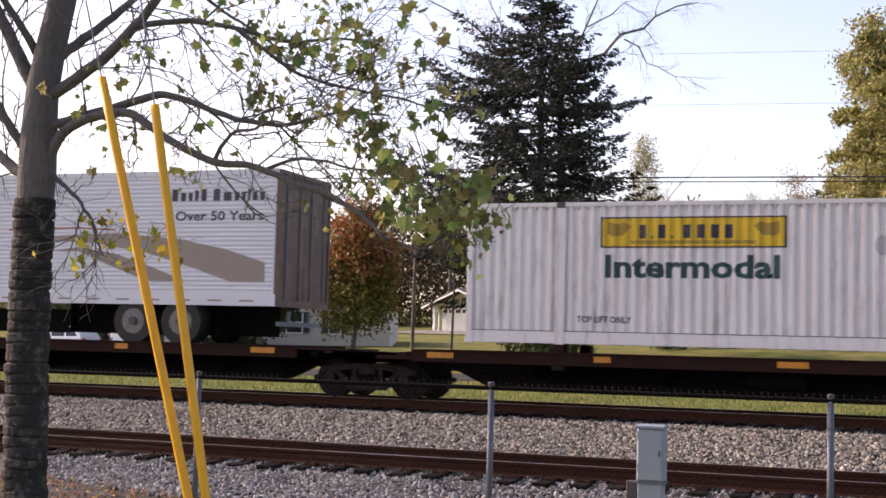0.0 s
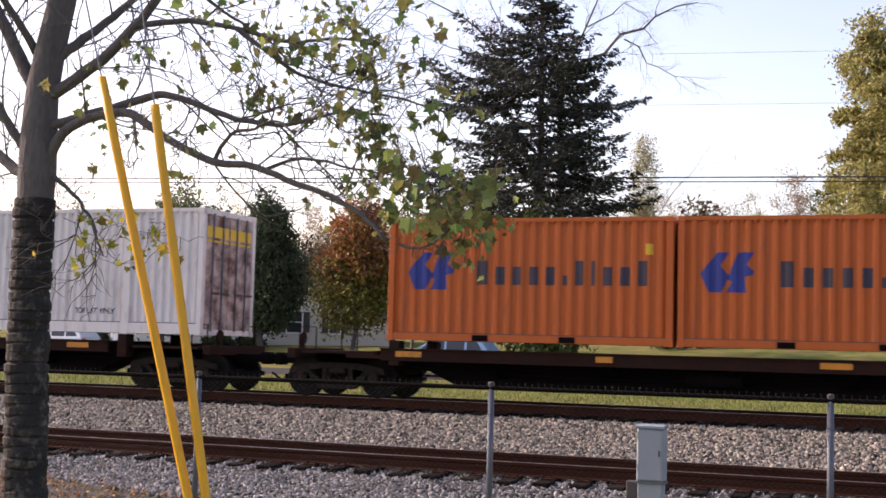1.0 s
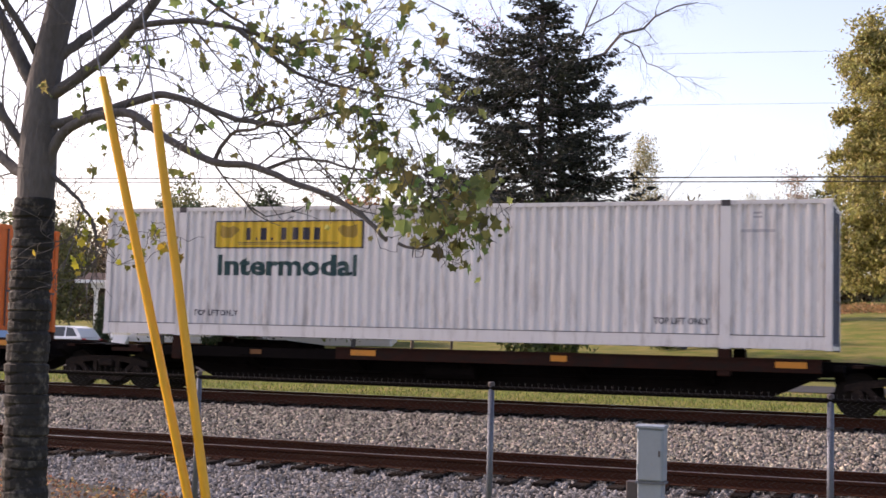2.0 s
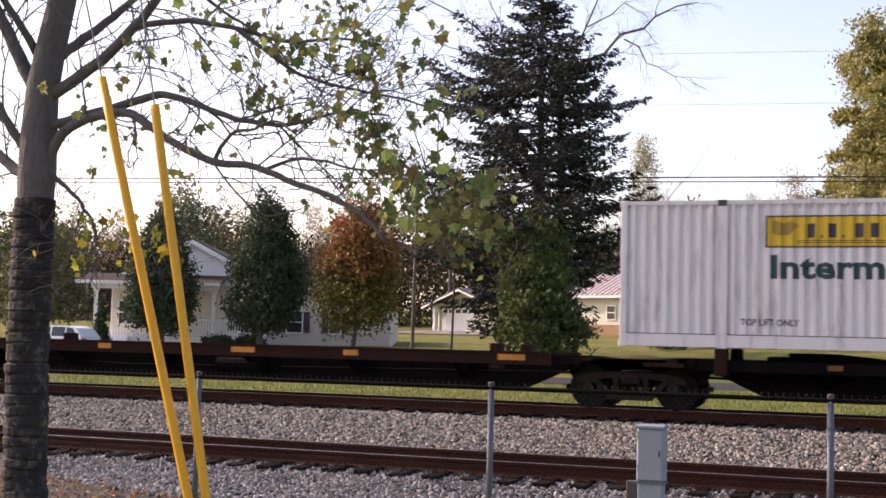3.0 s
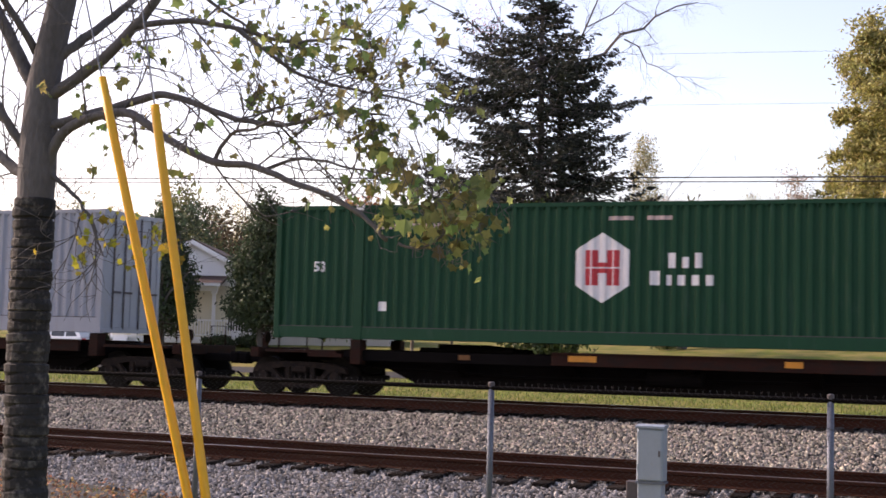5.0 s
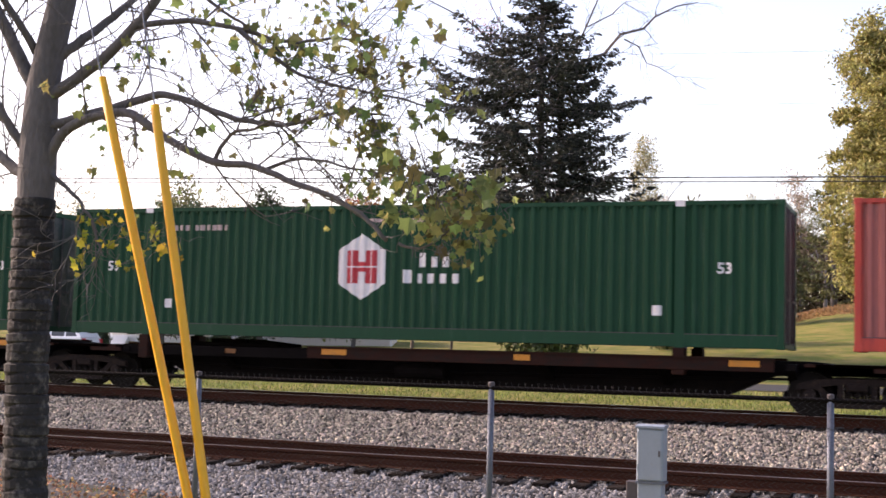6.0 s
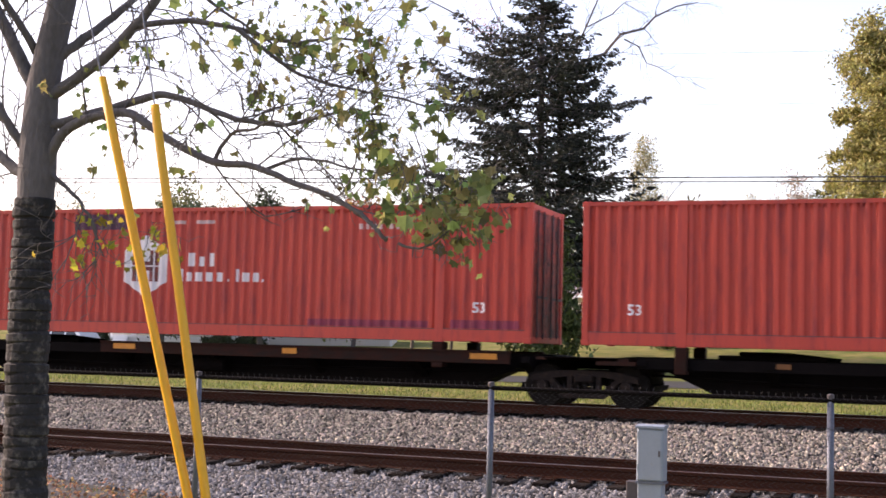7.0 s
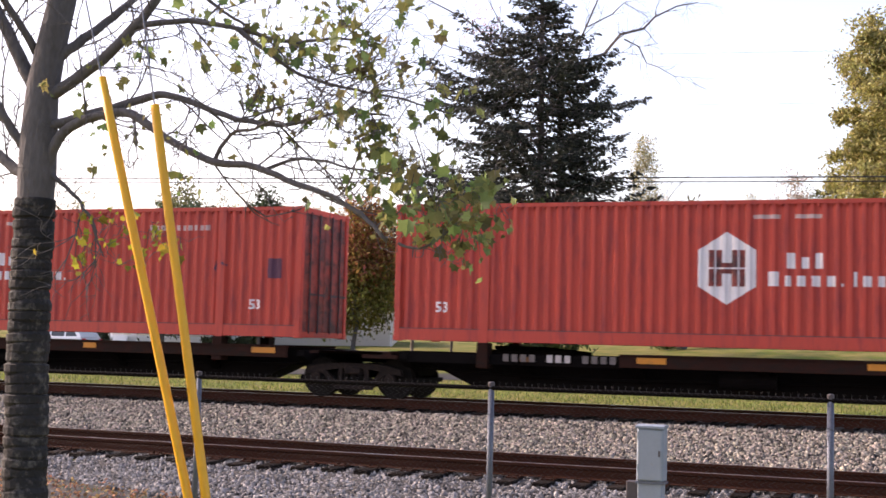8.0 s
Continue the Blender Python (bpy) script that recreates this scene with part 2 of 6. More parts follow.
M["sedge"] = mat("orange_dry_grass", (0.34, 0.19, 0.09), 0.9, vary=0.3, scale=0.4, random_by="island", trans=0.3)


# ---- ground ----
RAIL_FAR, RAIL_NEAR = 0.39, -0.02    # heights of the rail heads
Y_FAR, Y_NEAR = 26.78, 18.12         # the two track centres
GAUGE = 1.435


def smooth(a, b, x):
    t = np.clip((x - a) / (b - a), 0, 1)
    return t * t * (3 - 2 * t)


def ground_z(x, y):
    x, y = np.asarray(x, float), np.asarray(y, float)
    z = np.interp(y, [-200, 13.4, 15.4, 16.75, 17.2, 17.6, 18.7, 19.6, 20.2, 24.7, 28.6, 30.2, 40, 45, 47.5, 55, 65, 100, 125, 300, 1500],
                  [-0.3, -0.3, -0.33, -0.285, -0.26, -0.225, -0.225, -0.25, -0.25, 0.12, 0.12, -0.05, 0.1, 0.24, 0.24, 0.5, 1.35, 2.75, 3.1, 10, 40])
    hill = smooth(-15, -3, x + (y - 60) * 0.03) * np.clip(y - 58, 0, 120) * 0.045
    return z + hill


def sheet(name, xs, ys, lift, material, label, bumps=0.0):
    X, Y = np.meshgrid(xs, ys)
    Z = ground_z(X, Y) + lift
    if bumps:
        Z = Z + np.random.uniform(-bumps, bumps, Z.shape)
    v = np.stack([X.ravel(), Y.ravel(), Z.ravel()], 1).tolist()
    w = len(xs)
    f = [(j * w + i, j * w + i + 1, (j + 1) * w + i + 1, (j + 1) * w + i) for j in range(len(ys) - 1) for i in range(w - 1)]
    ob = soup(name, v, f, material)
    return tagged(ob, label, "ground", kind="structure")


xs = np.unique(np.concatenate([np.linspace(-1500, -120, 16), np.linspace(-120, 60, 91), np.linspace(60, 1500, 16)]))
ys = np.unique(np.concatenate([np.linspace(-200, 10, 8), np.arange(10, 32, 0.8), np.arange(32, 130, 2.0), np.linspace(130, 1500, 30)]))
sheet("ground", xs, ys, -0.02, M["grass"], "autumn lawn rising to the houses, green with dry patches")
sheet("shaded_ballast_bed", np.arange(-60, 30, 0.5), np.arange(12.2, 29.2, 0.3), 0.0, M["bed"], "dark grey crushed-stone railway bed under two tracks, gap shade in its colour", 0.02)
road = sheet("road", np.arange(-160, 60, 4.0), np.array([47.4, 48.5, 50, 51.6]), 0.02, M["asphalt"], "pale asphalt road behind the railway")
tagged(road, category="road")
drive = sheet("driveway", np.arange(-39, -29.5, 1.0), np.arange(91.0, 101.5, 1.0), 0.05, M["driveway"], "pale gravel drive before the garage")
tagged(drive, category="driveway")

# loose stones, the nearest of the bed
ICO = bmesh.new()
bmesh.ops.create_icosphere(ICO, subdivisions=1, radius=1)
ICO_V = np.array([v.co[:] for v in ICO.verts])
ICO_F = np.array([[v.index for v in f.verts] for f in ICO.faces])
ICO.free()


def stones(name, n, x0, x1, y0, y1, r0, r1, label, keep=None, material="stone"):
    rs = np.random.RandomState(5)
    x, y = rs.uniform(x0, x1, n), rs.uniform(y0, y1, n)
    if keep is not None:
        k = keep(x, y)
        x, y = x[k], y[k]
        n = len(x)
    s = rs.uniform(r0, r1, n)
    z = ground_z(x, y) + s * 0.2
    v = ICO_V[None] * rs.uniform(0.45, 1.35, (n, len(ICO_V), 1)) * (s[:, None] * rs.uniform(0.55, 1.4, (n, 3)))[:, None, :]
    a = rs.uniform(0, 6.28, n)
    c, si = np.cos(a)[:, None], np.sin(a)[:, None]
    v = np.stack([v[..., 0] * c - v[..., 1] * si, v[..., 0] * si + v[..., 1] * c, v[..., 2]], -1) + np.stack([x, y, z], 1)[:, None]
    f = (ICO_F[None] + (np.arange(n) * len(ICO_V))[:, None, None]).reshape(-1, 3)
    me = bpy.data.meshes.new(name)
    v = v.reshape(-1, 3)
    me.vertices.add(len(v))
    me.vertices.foreach_set("co", v.ravel())
    me.loops.add(f.size)
    me.loops.foreach_set("vertex_index", f.ravel())
    me.polygons.add(len(f))
    me.polygons.foreach_set("loop_start", np.arange(0, f.size, 3))
    me.update(calc_edges=True)
    return tagged(part(name, me, M[material]), label, "gravel", kind="stuff")


def off_track(x, y):
    return (np.abs(y - Y_FAR) > 1.05) | (np.random.RandomState(2).rand(len(x)) < 0.25)


def off_verge(x, y):
    return y > 14.4 - (x + 10.78) * 0.45


stones("ballast_stones", 66000, -20.5, 2.5, 18.3, 26.0, 0.013, 0.041, "grey and tan crushed ballast stones between the tracks", off_track)
stones("trackside_stones", 26000, -12.5, 1.5, 12.6, 18.3, 0.013, 0.034, "grey crushed ballast stones in the near track", off_verge, "stone_grey")

# tufts along the strip of lawn behind the far track
def tufts():
    rs = np.random.RandomState(9)
    n = 26000
    x, y = rs.uniform(-34, 3, n), rs.uniform(29.5, 45.5, n)
    z = ground_z(x, y) - 0.03
    h, a, w = rs.uniform(0.05, 0.16, n), rs.uniform(0, 6.28, n), 0.018
    v = np.stack([np.stack([x - np.sin(a) * w, y + np.cos(a) * w, z], 1), np.stack([x + np.sin(a) * w, y - np.cos(a) * w, z], 1),
                  np.stack([x + np.cos(a) * h * 0.5, y + np.sin(a) * h * 0.5, z + h], 1)], 1).reshape(-1, 3)
    tagged(soup("lawn_grass", v.tolist(), np.arange(3 * n).reshape(n, 3).tolist(), M["grassblade"]), "rough green and yellow grass behind the track", "grass", kind="stuff")


tufts()

# ---- tracks ----
PROFILE = [(-0.07, 0), (0.07, 0), (0.07, 0.012), (0.012, 0.035), (0.010, 0.125), (0.036, 0.14), (0.036, 0.172), (0.03, 0.18),
           (-0.03, 0.18), (-0.036, 0.172), (-0.036, 0.14), (-0.010, 0.125), (-0.012, 0.035), (-0.07, 0.012)]


def track(name, yc, top, spacing, x0, x1, label):
    t = thing(name, pose(0, yc, top), label, "railway track", kind="structure")
    for side in (-1, 1):
        yo = side * (GAUGE / 2 + 0.036)
        r = part("rail", prism_x(bmesh.new(), [(yo + a, b - 0.18) for a, b in PROFILE], -90, 50), M["rail"], t)
        part("rail_head", boxm(-90, 50, yo - 0.022, yo + 0.022, -0.003, 0.004), M["railtop"], r, "worn shiny running surface")
    tie_mesh = None
    plate_mesh = None
    x, i = x0, 0
    rr = random.Random(3)
    while x < x1:
        if tie_mesh is None:
            ob = part("tie", boxm(-0.115, 0.115, -1.3, 1.3, -0.37, -0.195, bevel=0.012), M["tie"], t)
            tie_mesh = ob.data
            bm = bmesh.new()
            for side in (-1, 1):
                yo = side * (GAUGE / 2 + 0.036)
                box(bm, -0.09, 0.09, yo - 0.17, yo + 0.17, -0.196, -0.176)
                for dx in (-0.06, 0.06):
                    for dy in (-0.09, 0.09):
                        box(bm, dx - 0.012, dx + 0.012, yo + dy - 0.02, yo + dy + 0.02, -0.18, -0.15)
            pl = part("tie_plate", bm, M["rail"], ob)
            plate_mesh = pl.data
        else:
            ob = part("tie", tie_mesh, None, t)
            part("tie_plate", plate_mesh, None, ob)
        ob.matrix_local = pose(x, rr.uniform(-0.1, 0.06), rr.uniform(-0.012, 0.012), 0, 0, rr.uniform(-1.5, 1.5))
        x += spacing + rr.uniform(-0.03, 0.03)
        i += 1
    return t


track("track_near", Y_NEAR, RAIL_NEAR, 0.52, -24, 4, "rusty rails on creosoted ties in grey ballast")
track("track_far", Y_FAR, RAIL_FAR, 0.52, -32, 6, "rails carrying the freight train, on a raised bed")


# ---- train ----
SPEED = 22.45
DECK = 1.249      # container floor above the rail head
SIDE = Y_FAR - 1.219
TIMES = [0, 1, 2, 3, 4, 5, 6, 7, 8]
MOVERS = []       # (thing, place along the track at 0 s, y, z)
WHEELS = []
DEPTH = 0.05
CORR = {"pitch": 0.286}     # fold spacing of the container being built


CREST, SLOPE = 0.27, 0.23   # shares of a fold that lie flat and that slope


def corr(x):
    """Depth of the corrugation at x (0 on the crest)."""
    u = (x / CORR["pitch"]) % 1.0
    if u < CREST:
        return 0.0
    if u < CREST + SLOPE:
        return DEPTH * (u - CREST) / SLOPE
    if u < 1 - SLOPE:
        return DEPTH
    return DEPTH * (1 - u) / SLOPE


def breaks(x0, x1):
    out = [x0]
    pitch = CORR["pitch"]
    k = math.floor(x0 / pitch)
    while k * pitch < x1:
        for u in (0.0, CREST, CREST + SLOPE, 1 - SLOPE):
            x = (k + u) * pitch
            if x0 + 1e-4 < x < x1 - 1e-4:
                out.append(x)
        k += 1
    return out + [x1]


def corrugated(bm, x0, x1, z0, z1, y, sign):
    """A pressed panel along x whose crests lie at y; sign is the outward side."""
    rows = []
    for x in breaks(x0, x1):
        yy = y - sign * corr(x)
        rows.append((bm.verts.new((x, yy, z0)), bm.verts.new((x, yy, z1)), bm.verts.new((x, yy - sign * 0.02, z0)), bm.verts.new((x, yy - sign * 0.02, z1))))
    for a, b in zip(rows, rows[1:]):
        bm.faces.new((a[0], b[0], b[1], a[1]))
        bm.faces.new((a[2], a[3], b[3], b[2]))
    return bm


def drape(bm, y, lift=0.004):
    """Cuts flat artwork (in x, z) at the folds and lays it on the corrugation."""
    vs = [v.co.x for v in bm.verts]
    for x in breaks(min(vs), max(vs))[1:-1]:
        bmesh.ops.bisect_plane(bm, geom=bm.verts[:] + bm.edges[:] + bm.faces[:], plane_co=(x, 0, 0), plane_no=(1, 0, 0), dist=1e-5)
    for v in bm.verts:
        v.co.y = y + corr(v.co.x) - lift
    return bm


def art(polys):
    bm = bmesh.new()
    for p in polys:
        bm.faces.new([bm.verts.new((x, 0, z)) for x, z in p])
    return bm


def rect(x0, x1, z0, z1, slant=0.0):
    return [(x0, z0), (x1, z0), (x1 + slant, z1), (x0 + slant, z1)]


def word(text, size, x, z, width=None, bold=0.0):
    """A bmesh of letters in the x, z plane, from x rightwards, standing on z."""
    cu = bpy.data.curves.new("word", "FONT")
    cu.body, cu.size, cu.resolution_u, cu.offset = text, size, 2, bold
    ob = bpy.data.objects.new("word", cu)
    scene.collection.objects.link(ob)
    me = bpy.data.meshes.new_from_object(ob.evaluated_get(bpy.context.evaluated_depsgraph_get()))
    bpy.data.objects.remove(ob)
    bm = bmesh.new()
    bm.from_mesh(me)
    bpy.data.meshes.remove(me)
    xs_ = [v.co.x for v in bm.verts]
    k = width / (max(xs_) - min(xs_)) if width else 1.0
    lo = min(xs_)
    for v in bm.verts:
        v.co = ((v.co.x - lo) * k + x, 0, v.co.y + z)
    return bm


def blocks(x, z, widths, h, gap):
    """A row of plain blocks, the size of a name's letters."""
    out = []
    for w, hh in widths:
        if w > 0:
            out.append(rect(x + w * 0.12, x + w * 0.88, z, z + h * hh))
        x += abs(w) + gap
    return out


def container(length, height, paint, label, group, door_mat=None, bay=2.0, rail_paint=None, lift_top=None, sill=0.26):
    """A corrugated steel box; x from 0 to length, its near side at y = 0, floor at z = 0."""
    t = thing("shipping_container", pose(0, 0, 0), label, "container", group)
    W = 2.438
    rp = rail_paint or paint
    inner = [bay, length - bay] if length > 14 else []
    for nm, yy, sg in (("side_wall", 0.02, -1), ("side_wall", W - 0.02, 1)):
        part(nm, corrugated(bmesh.new(), 0.1, length - 0.1, sill - 0.01, height - 0.08, yy, sg), paint, t)
        part("bottom_rail", boxm(0.12, length - 0.12, yy - 0.012 if sg < 0 else yy - 0.05, yy + 0.05 if sg < 0 else yy + 0.012, 0.02, sill), rp, t)
        part("top_rail", boxm(0.12, length - 0.12, yy - 0.01 if sg < 0 else yy - 0.05, yy + 0.05 if sg < 0 else yy + 0.01, height - 0.09, height - 0.01), rp, t)
        bm = bmesh.new()
        k = math.ceil(0.3 / CORR["pitch"])
        while (k + 1) * CORR["pitch"] < length - 0.3:
            xx = (k + CREST + SLOPE) * CORR["pitch"]
            prism(bm, [(xx, height - 0.09), (xx + CORR["pitch"] * 0.3, height - 0.09), (xx + CORR["pitch"] * 0.15, height - 0.15)], yy if sg < 0 else yy - DEPTH, yy + DEPTH if sg < 0 else yy)
            k += 1
        tagged(part("folded_edge", bm, rp, t), kind="stuff")
        for px in inner:
            part("lift_post", boxm(px - 0.1, px + 0.1, yy - 0.018 if sg < 0 else yy - 0.06, yy + 0.06 if sg < 0 else yy + 0.018, 0.02, height), rp, t)
            for zz in (0, height - 0.12):
                part("lift_casting", boxm(px - 0.09, px + 0.09, yy - 0.026 if sg < 0 else yy - 0.1, yy + 0.1 if sg < 0 else yy + 0.026, zz, zz + 0.12), (lift_top or M["casting"]) if zz else rp, t)
        for px in (0.0, length - 0.13):
            part("corner_post", boxm(px, px + 0.13, yy - 0.02 if sg < 0 else yy - 0.12, yy + 0.12 if sg < 0 else yy + 0.02, 0.1, height - 0.1, bevel=0.01), rp, t)
            for zz in (0, height - 0.12):
                part("corner_casting", boxm(px - 0.012 if px == 0 else px - 0.02, px + 0.15 if px == 0 else px + 0.142, yy - 0.026 if sg < 0 else yy - 0.14, yy + 0.14 if sg < 0 else yy + 0.026, zz, zz + 0.12, bevel=0.01), rp, t)
    part("seam", boxm(0.13, length - 0.13, 0.004, 0.009, sill + 0.002, sill + 0.018), M["casting"], t)
    part("roof", boxm(0.1, length - 0.1, 0.05, W - 0.05, height - 0.06, height - 0.02), rp, t)
    part("floor", boxm(0.1, length - 0.1, 0.06, W - 0.06, 0.06, 0.14), M["under"], t)
    bm = bmesh.new()
    for k in range(int(length / 0.61)):
        box(bm, 0.3 + k * 0.61, 0.36 + k * 0.61, 0.08, W - 0.08, 0.02, 0.06)
    part("floor_bearers", bm, M["under"], t)
    # door end at the right, closed end at the left
    dm = door_mat or paint
    for nm, y0, y1 in (("door", 0.14, W / 2 - 0.01), ("door", W / 2 + 0.01, W - 0.14)):
        d = part(nm, boxm(length - 0.07, length - 0.03, y0, y1, 0.14, height - 0.13, bevel=0.008), dm, t, "weathered closed door leaf")
        for q in (0.3, 0.72):
            yb = y0 + (y1 - y0) * q
            part("lock_bar", tube(bmesh.new(), [(length - 0.005, yb, 0.1), (length - 0.005, yb, height - 0.1)], [0.02, 0.02], 6), M["casting"] if dm is not M["door_pink"] else M["galv"], d)
            part("bar_handle", boxm(length - 0.02, length + 0.01, yb - 0.02, yb + 0.32, 0.95, 1.0), M["casting"], d)
        for q in range(1, 5):
            zb = 0.14 + q * (height - 0.3) / 5
            part("door_rib", boxm(length - 0.035, length - 0.018, y0 + 0.02, y1 - 0.02, zb - 0.03, zb + 0.03), dm, d)
    part("door_header", boxm(length - 0.08, length - 0.01, 0.14, W - 0.14, height - 0.13, height - 0.01), rp, t)
    part("door_sill", boxm(length - 0.08, length - 0.01, 0.14, W - 0.14, 0.02, 0.14), rp, t)
    part("front_wall", boxm(0.03, 0.08, 0.13, W - 0.13, 0.03, height - 0.03), paint, t)
    return t


def put_art(t, name, bm, material, label="", lift=0.004):
    return part(name, drape(bm, 0.02, lift), material, t, label)


def pieces(t, name, polys, material, label="", lift=0.004):
    """Each shape of a row as a piece of its own."""
    for p in polys:
        put_art(t, name, art([p]), material, label, lift)


def white_container(variant):
    CORR["pitch"] = 0.218
    t = container(16.154, 2.896, M["white_box"], "white corrugated container with yellow sign and dark green lettering", "containers on the train", door_mat=M["door_pink"])
    x0, x1, z0, z1 = 2.86, 6.42, 1.99, 2.55
    p = put_art(t, "sign_panel", art([rect(x0, x1, z0, z1)]), M["sign_yellow"], "yellow sign panel with dark shapes")
    pieces(p, "sign_border", [rect(x0 - 0.04, x1 + 0.04, z1, z1 + 0.03), rect(x0 - 0.04, x1 + 0.04, z0 - 0.03, z0), rect(x0 - 0.04, x0, z0, z1), rect(x1, x1 + 0.04, z0, z1),
                              rect(x0 + 0.55, x1 - 0.55, z0 + 0.06, z0 + 0.075), rect(x0 + 0.55, x1 - 0.55, z0 + 0.095, z0 + 0.11)], M["ink"], "", 0.008)
    pieces(p, "brand_block", blocks(x0 + 0.72, z0 + 0.16, [(0.18, 1), (0.05, 0.2), (0.19, 1), (0.05, 0.2), (-0.02, 1), (0.2, 1), (0.2, 1), (0.2, 1), (0.19, 1)], 0.27, 0.075), M["ink"], "plain dark block", 0.009)
    scroll = [(0.08, 0.26), (0.2, 0.2), (0.42, 0.22), (0.58, 0.40), (0.44, 0.48), (0.3, 0.44), (0.1, 0.5)]
    pieces(p, "scroll_mark", [[(x0 + a, z0 + b) for a, b in scroll], [(x1 - a, z0 + b) for a, b in scroll][::-1]], mat_brown, "brown ornamental mark", 0.009)
    put_art(t, "lettering", word("Intermodal", 0.62, x0 + 0.06, 1.38, 3.42, 0.02), M["ink_green"], "dark green word Intermodal")
    for xx in (2.36, 12.76):
        put_art(t, "lettering", word("TOP LIFT ONLY", 0.18, xx, 0.46, 1.1, 0.004), M["ink"], "small dark words TOP LIFT ONLY")
    pieces(t, "marking_bar", [rect(14.44, 15.1, 2.26, 2.32), rect(14.68, 14.85, 2.62, 2.66), rect(14.68, 14.85, 2.54, 2.58)], mat_faint, "faint small marking")
    for y0, y1 in ((0.2, 1.18), (1.26, 2.24)):
        part("door_sign", boxm(16.126, 16.132, y0, y1, 2.14, 2.5), M["sign_yellow"], t, "yellow sign band on the door")
    if variant == 1:
        put_art(t, "paint_scar", art([[(8.2 + 0.14 * math.cos(k), 2.0 + 0.2 * math.sin(k)) for k in np.linspace(0, 6.0, 9)]]), mat_faint, "faint grey oval stain")
    return t


def orange_container():
    CORR["pitch"] = 0.262
    t = container(6.058, 2.591, M["orange_box"], "orange corrugated twenty-foot container with blue mark and dark blocks", "containers on the train", sill=0.17)
    x, z = 0.42, 1.09
    up = [(0.0, 0.36), (0.34, 0.78), (0.56, 0.78), (0.40, 0.52), (0.56, 0.32), (0.42, 0.0), (0.18, 0.0)]
    dn = [(0.52, 0.26), (0.74, 0.78), (1.04, 0.78), (0.9, 0.54), (1.04, 0.42), (1.02, 0.34), (0.86, 0.3), (0.9, 0.0), (0.5, 0.0), (0.62, 0.2)]
    pieces(t, "emblem", [[(x + a, z + b) for a, b in up], [(x + a, z + b) for a, b in dn]], M["ink_blue"], "blue angular emblem")
    pieces(t, "brand_block", blocks(1.92, 1.2, [(0.32, 1.0), (0.25, 0.75), (0.25, 0.75), (0.25, 0.75), (0.25, 0.75), (0.14, 0.4), (0.24, 1.0), (0.12, 1.0), (0.25, 0.75), (0.25, 0.75), (0.25, 1.0)], 0.5, 0.108), M["ink"], "plain dark block")
    put_art(t, "warning_mark", art([rect(5.5, 5.64, 1.82, 2.04)]), M["sign_yellow"])
    for xx in (1.9, 3.75):
        part("fork_pocket", boxm(xx, xx + 0.34, -0.004, 0.12, 0.03, 0.15), M["under"], t)
    return t


def grey_container():
    CORR["pitch"] = 0.237
    t = container(12.19, 2.896, M["grey_box"], "grey corrugated forty-foot container with red and dark emblem", "containers on the train", sill=0.36)
    part("panel_post", boxm(3.36, 3.48, 0.0, 0.06, 0.1, 2.8), M["grey_box"], t)
    x, z = 3.66, 1.02
    pieces(t, "emblem", [rect(x + 0.1, x + 0.28, z + 0.5, z + 1.18, 0.06), [(x + 0.34, z + 0.6), (x + 0.62, z + 1.18), (x + 0.78, z + 1.18), (x + 0.5, z + 0.55)],
                         [(x + 0.45, z), (x + 1.14, z), (x + 1.14, z + 0.2), (x + 0.72, z + 0.2), (x + 0.9, z + 0.5), (x + 0.75, z + 0.5)]], M["ink"], "dark angular piece of the emblem")
    put_art(t, "emblem_band", art([[(x, z), (x + 0.45, z + 0.06), (x + 0.75, z + 0.45), (x + 0.8, z + 0.8), (x + 0.95, z + 0.86), (x + 1.18, z + 0.86), (x + 1.18, z + 1.18), (x + 0.88, z + 1.18), (x + 0.58, z + 1.0), (x + 0.5, z + 0.62), (x + 0.38, z + 0.36), (x, z + 0.3)]]), M["ink_red"], "red curling band", 0.008)
    pieces(t, "brand_block", blocks(4.94, 1.69, [(0.46, 1), (0.46, 1), (0.42, 1), (0.22, 1), (0.42, 1), (0.46, 1), (0.48, 1)], 0.49, 0.12), M["ink"], "plain dark block")
    pieces(t, "brand_block", blocks(5.0, 1.27, [(0.2, 1), (0.09, 1), (0.25, 1), (0.2, 1), (0.22, 1)], 0.28, 0.53), M["ink"], "small plain dark block")
    put_art(t, "small_line", art([rect(6.8, 8.5, 1.06, 1.12)]), mat_faint)
    put_art(t, "placard", art([rect(5.65, 5.97, 0.72, 0.92)]), M["ink_white"], "small pale placard")
    return t


def hexagon(x, z, r):
    return [(x + r * 0.9 * math.sin(a), z + r * math.cos(a)) for a in [i * math.pi / 3 for i in range(6)]]


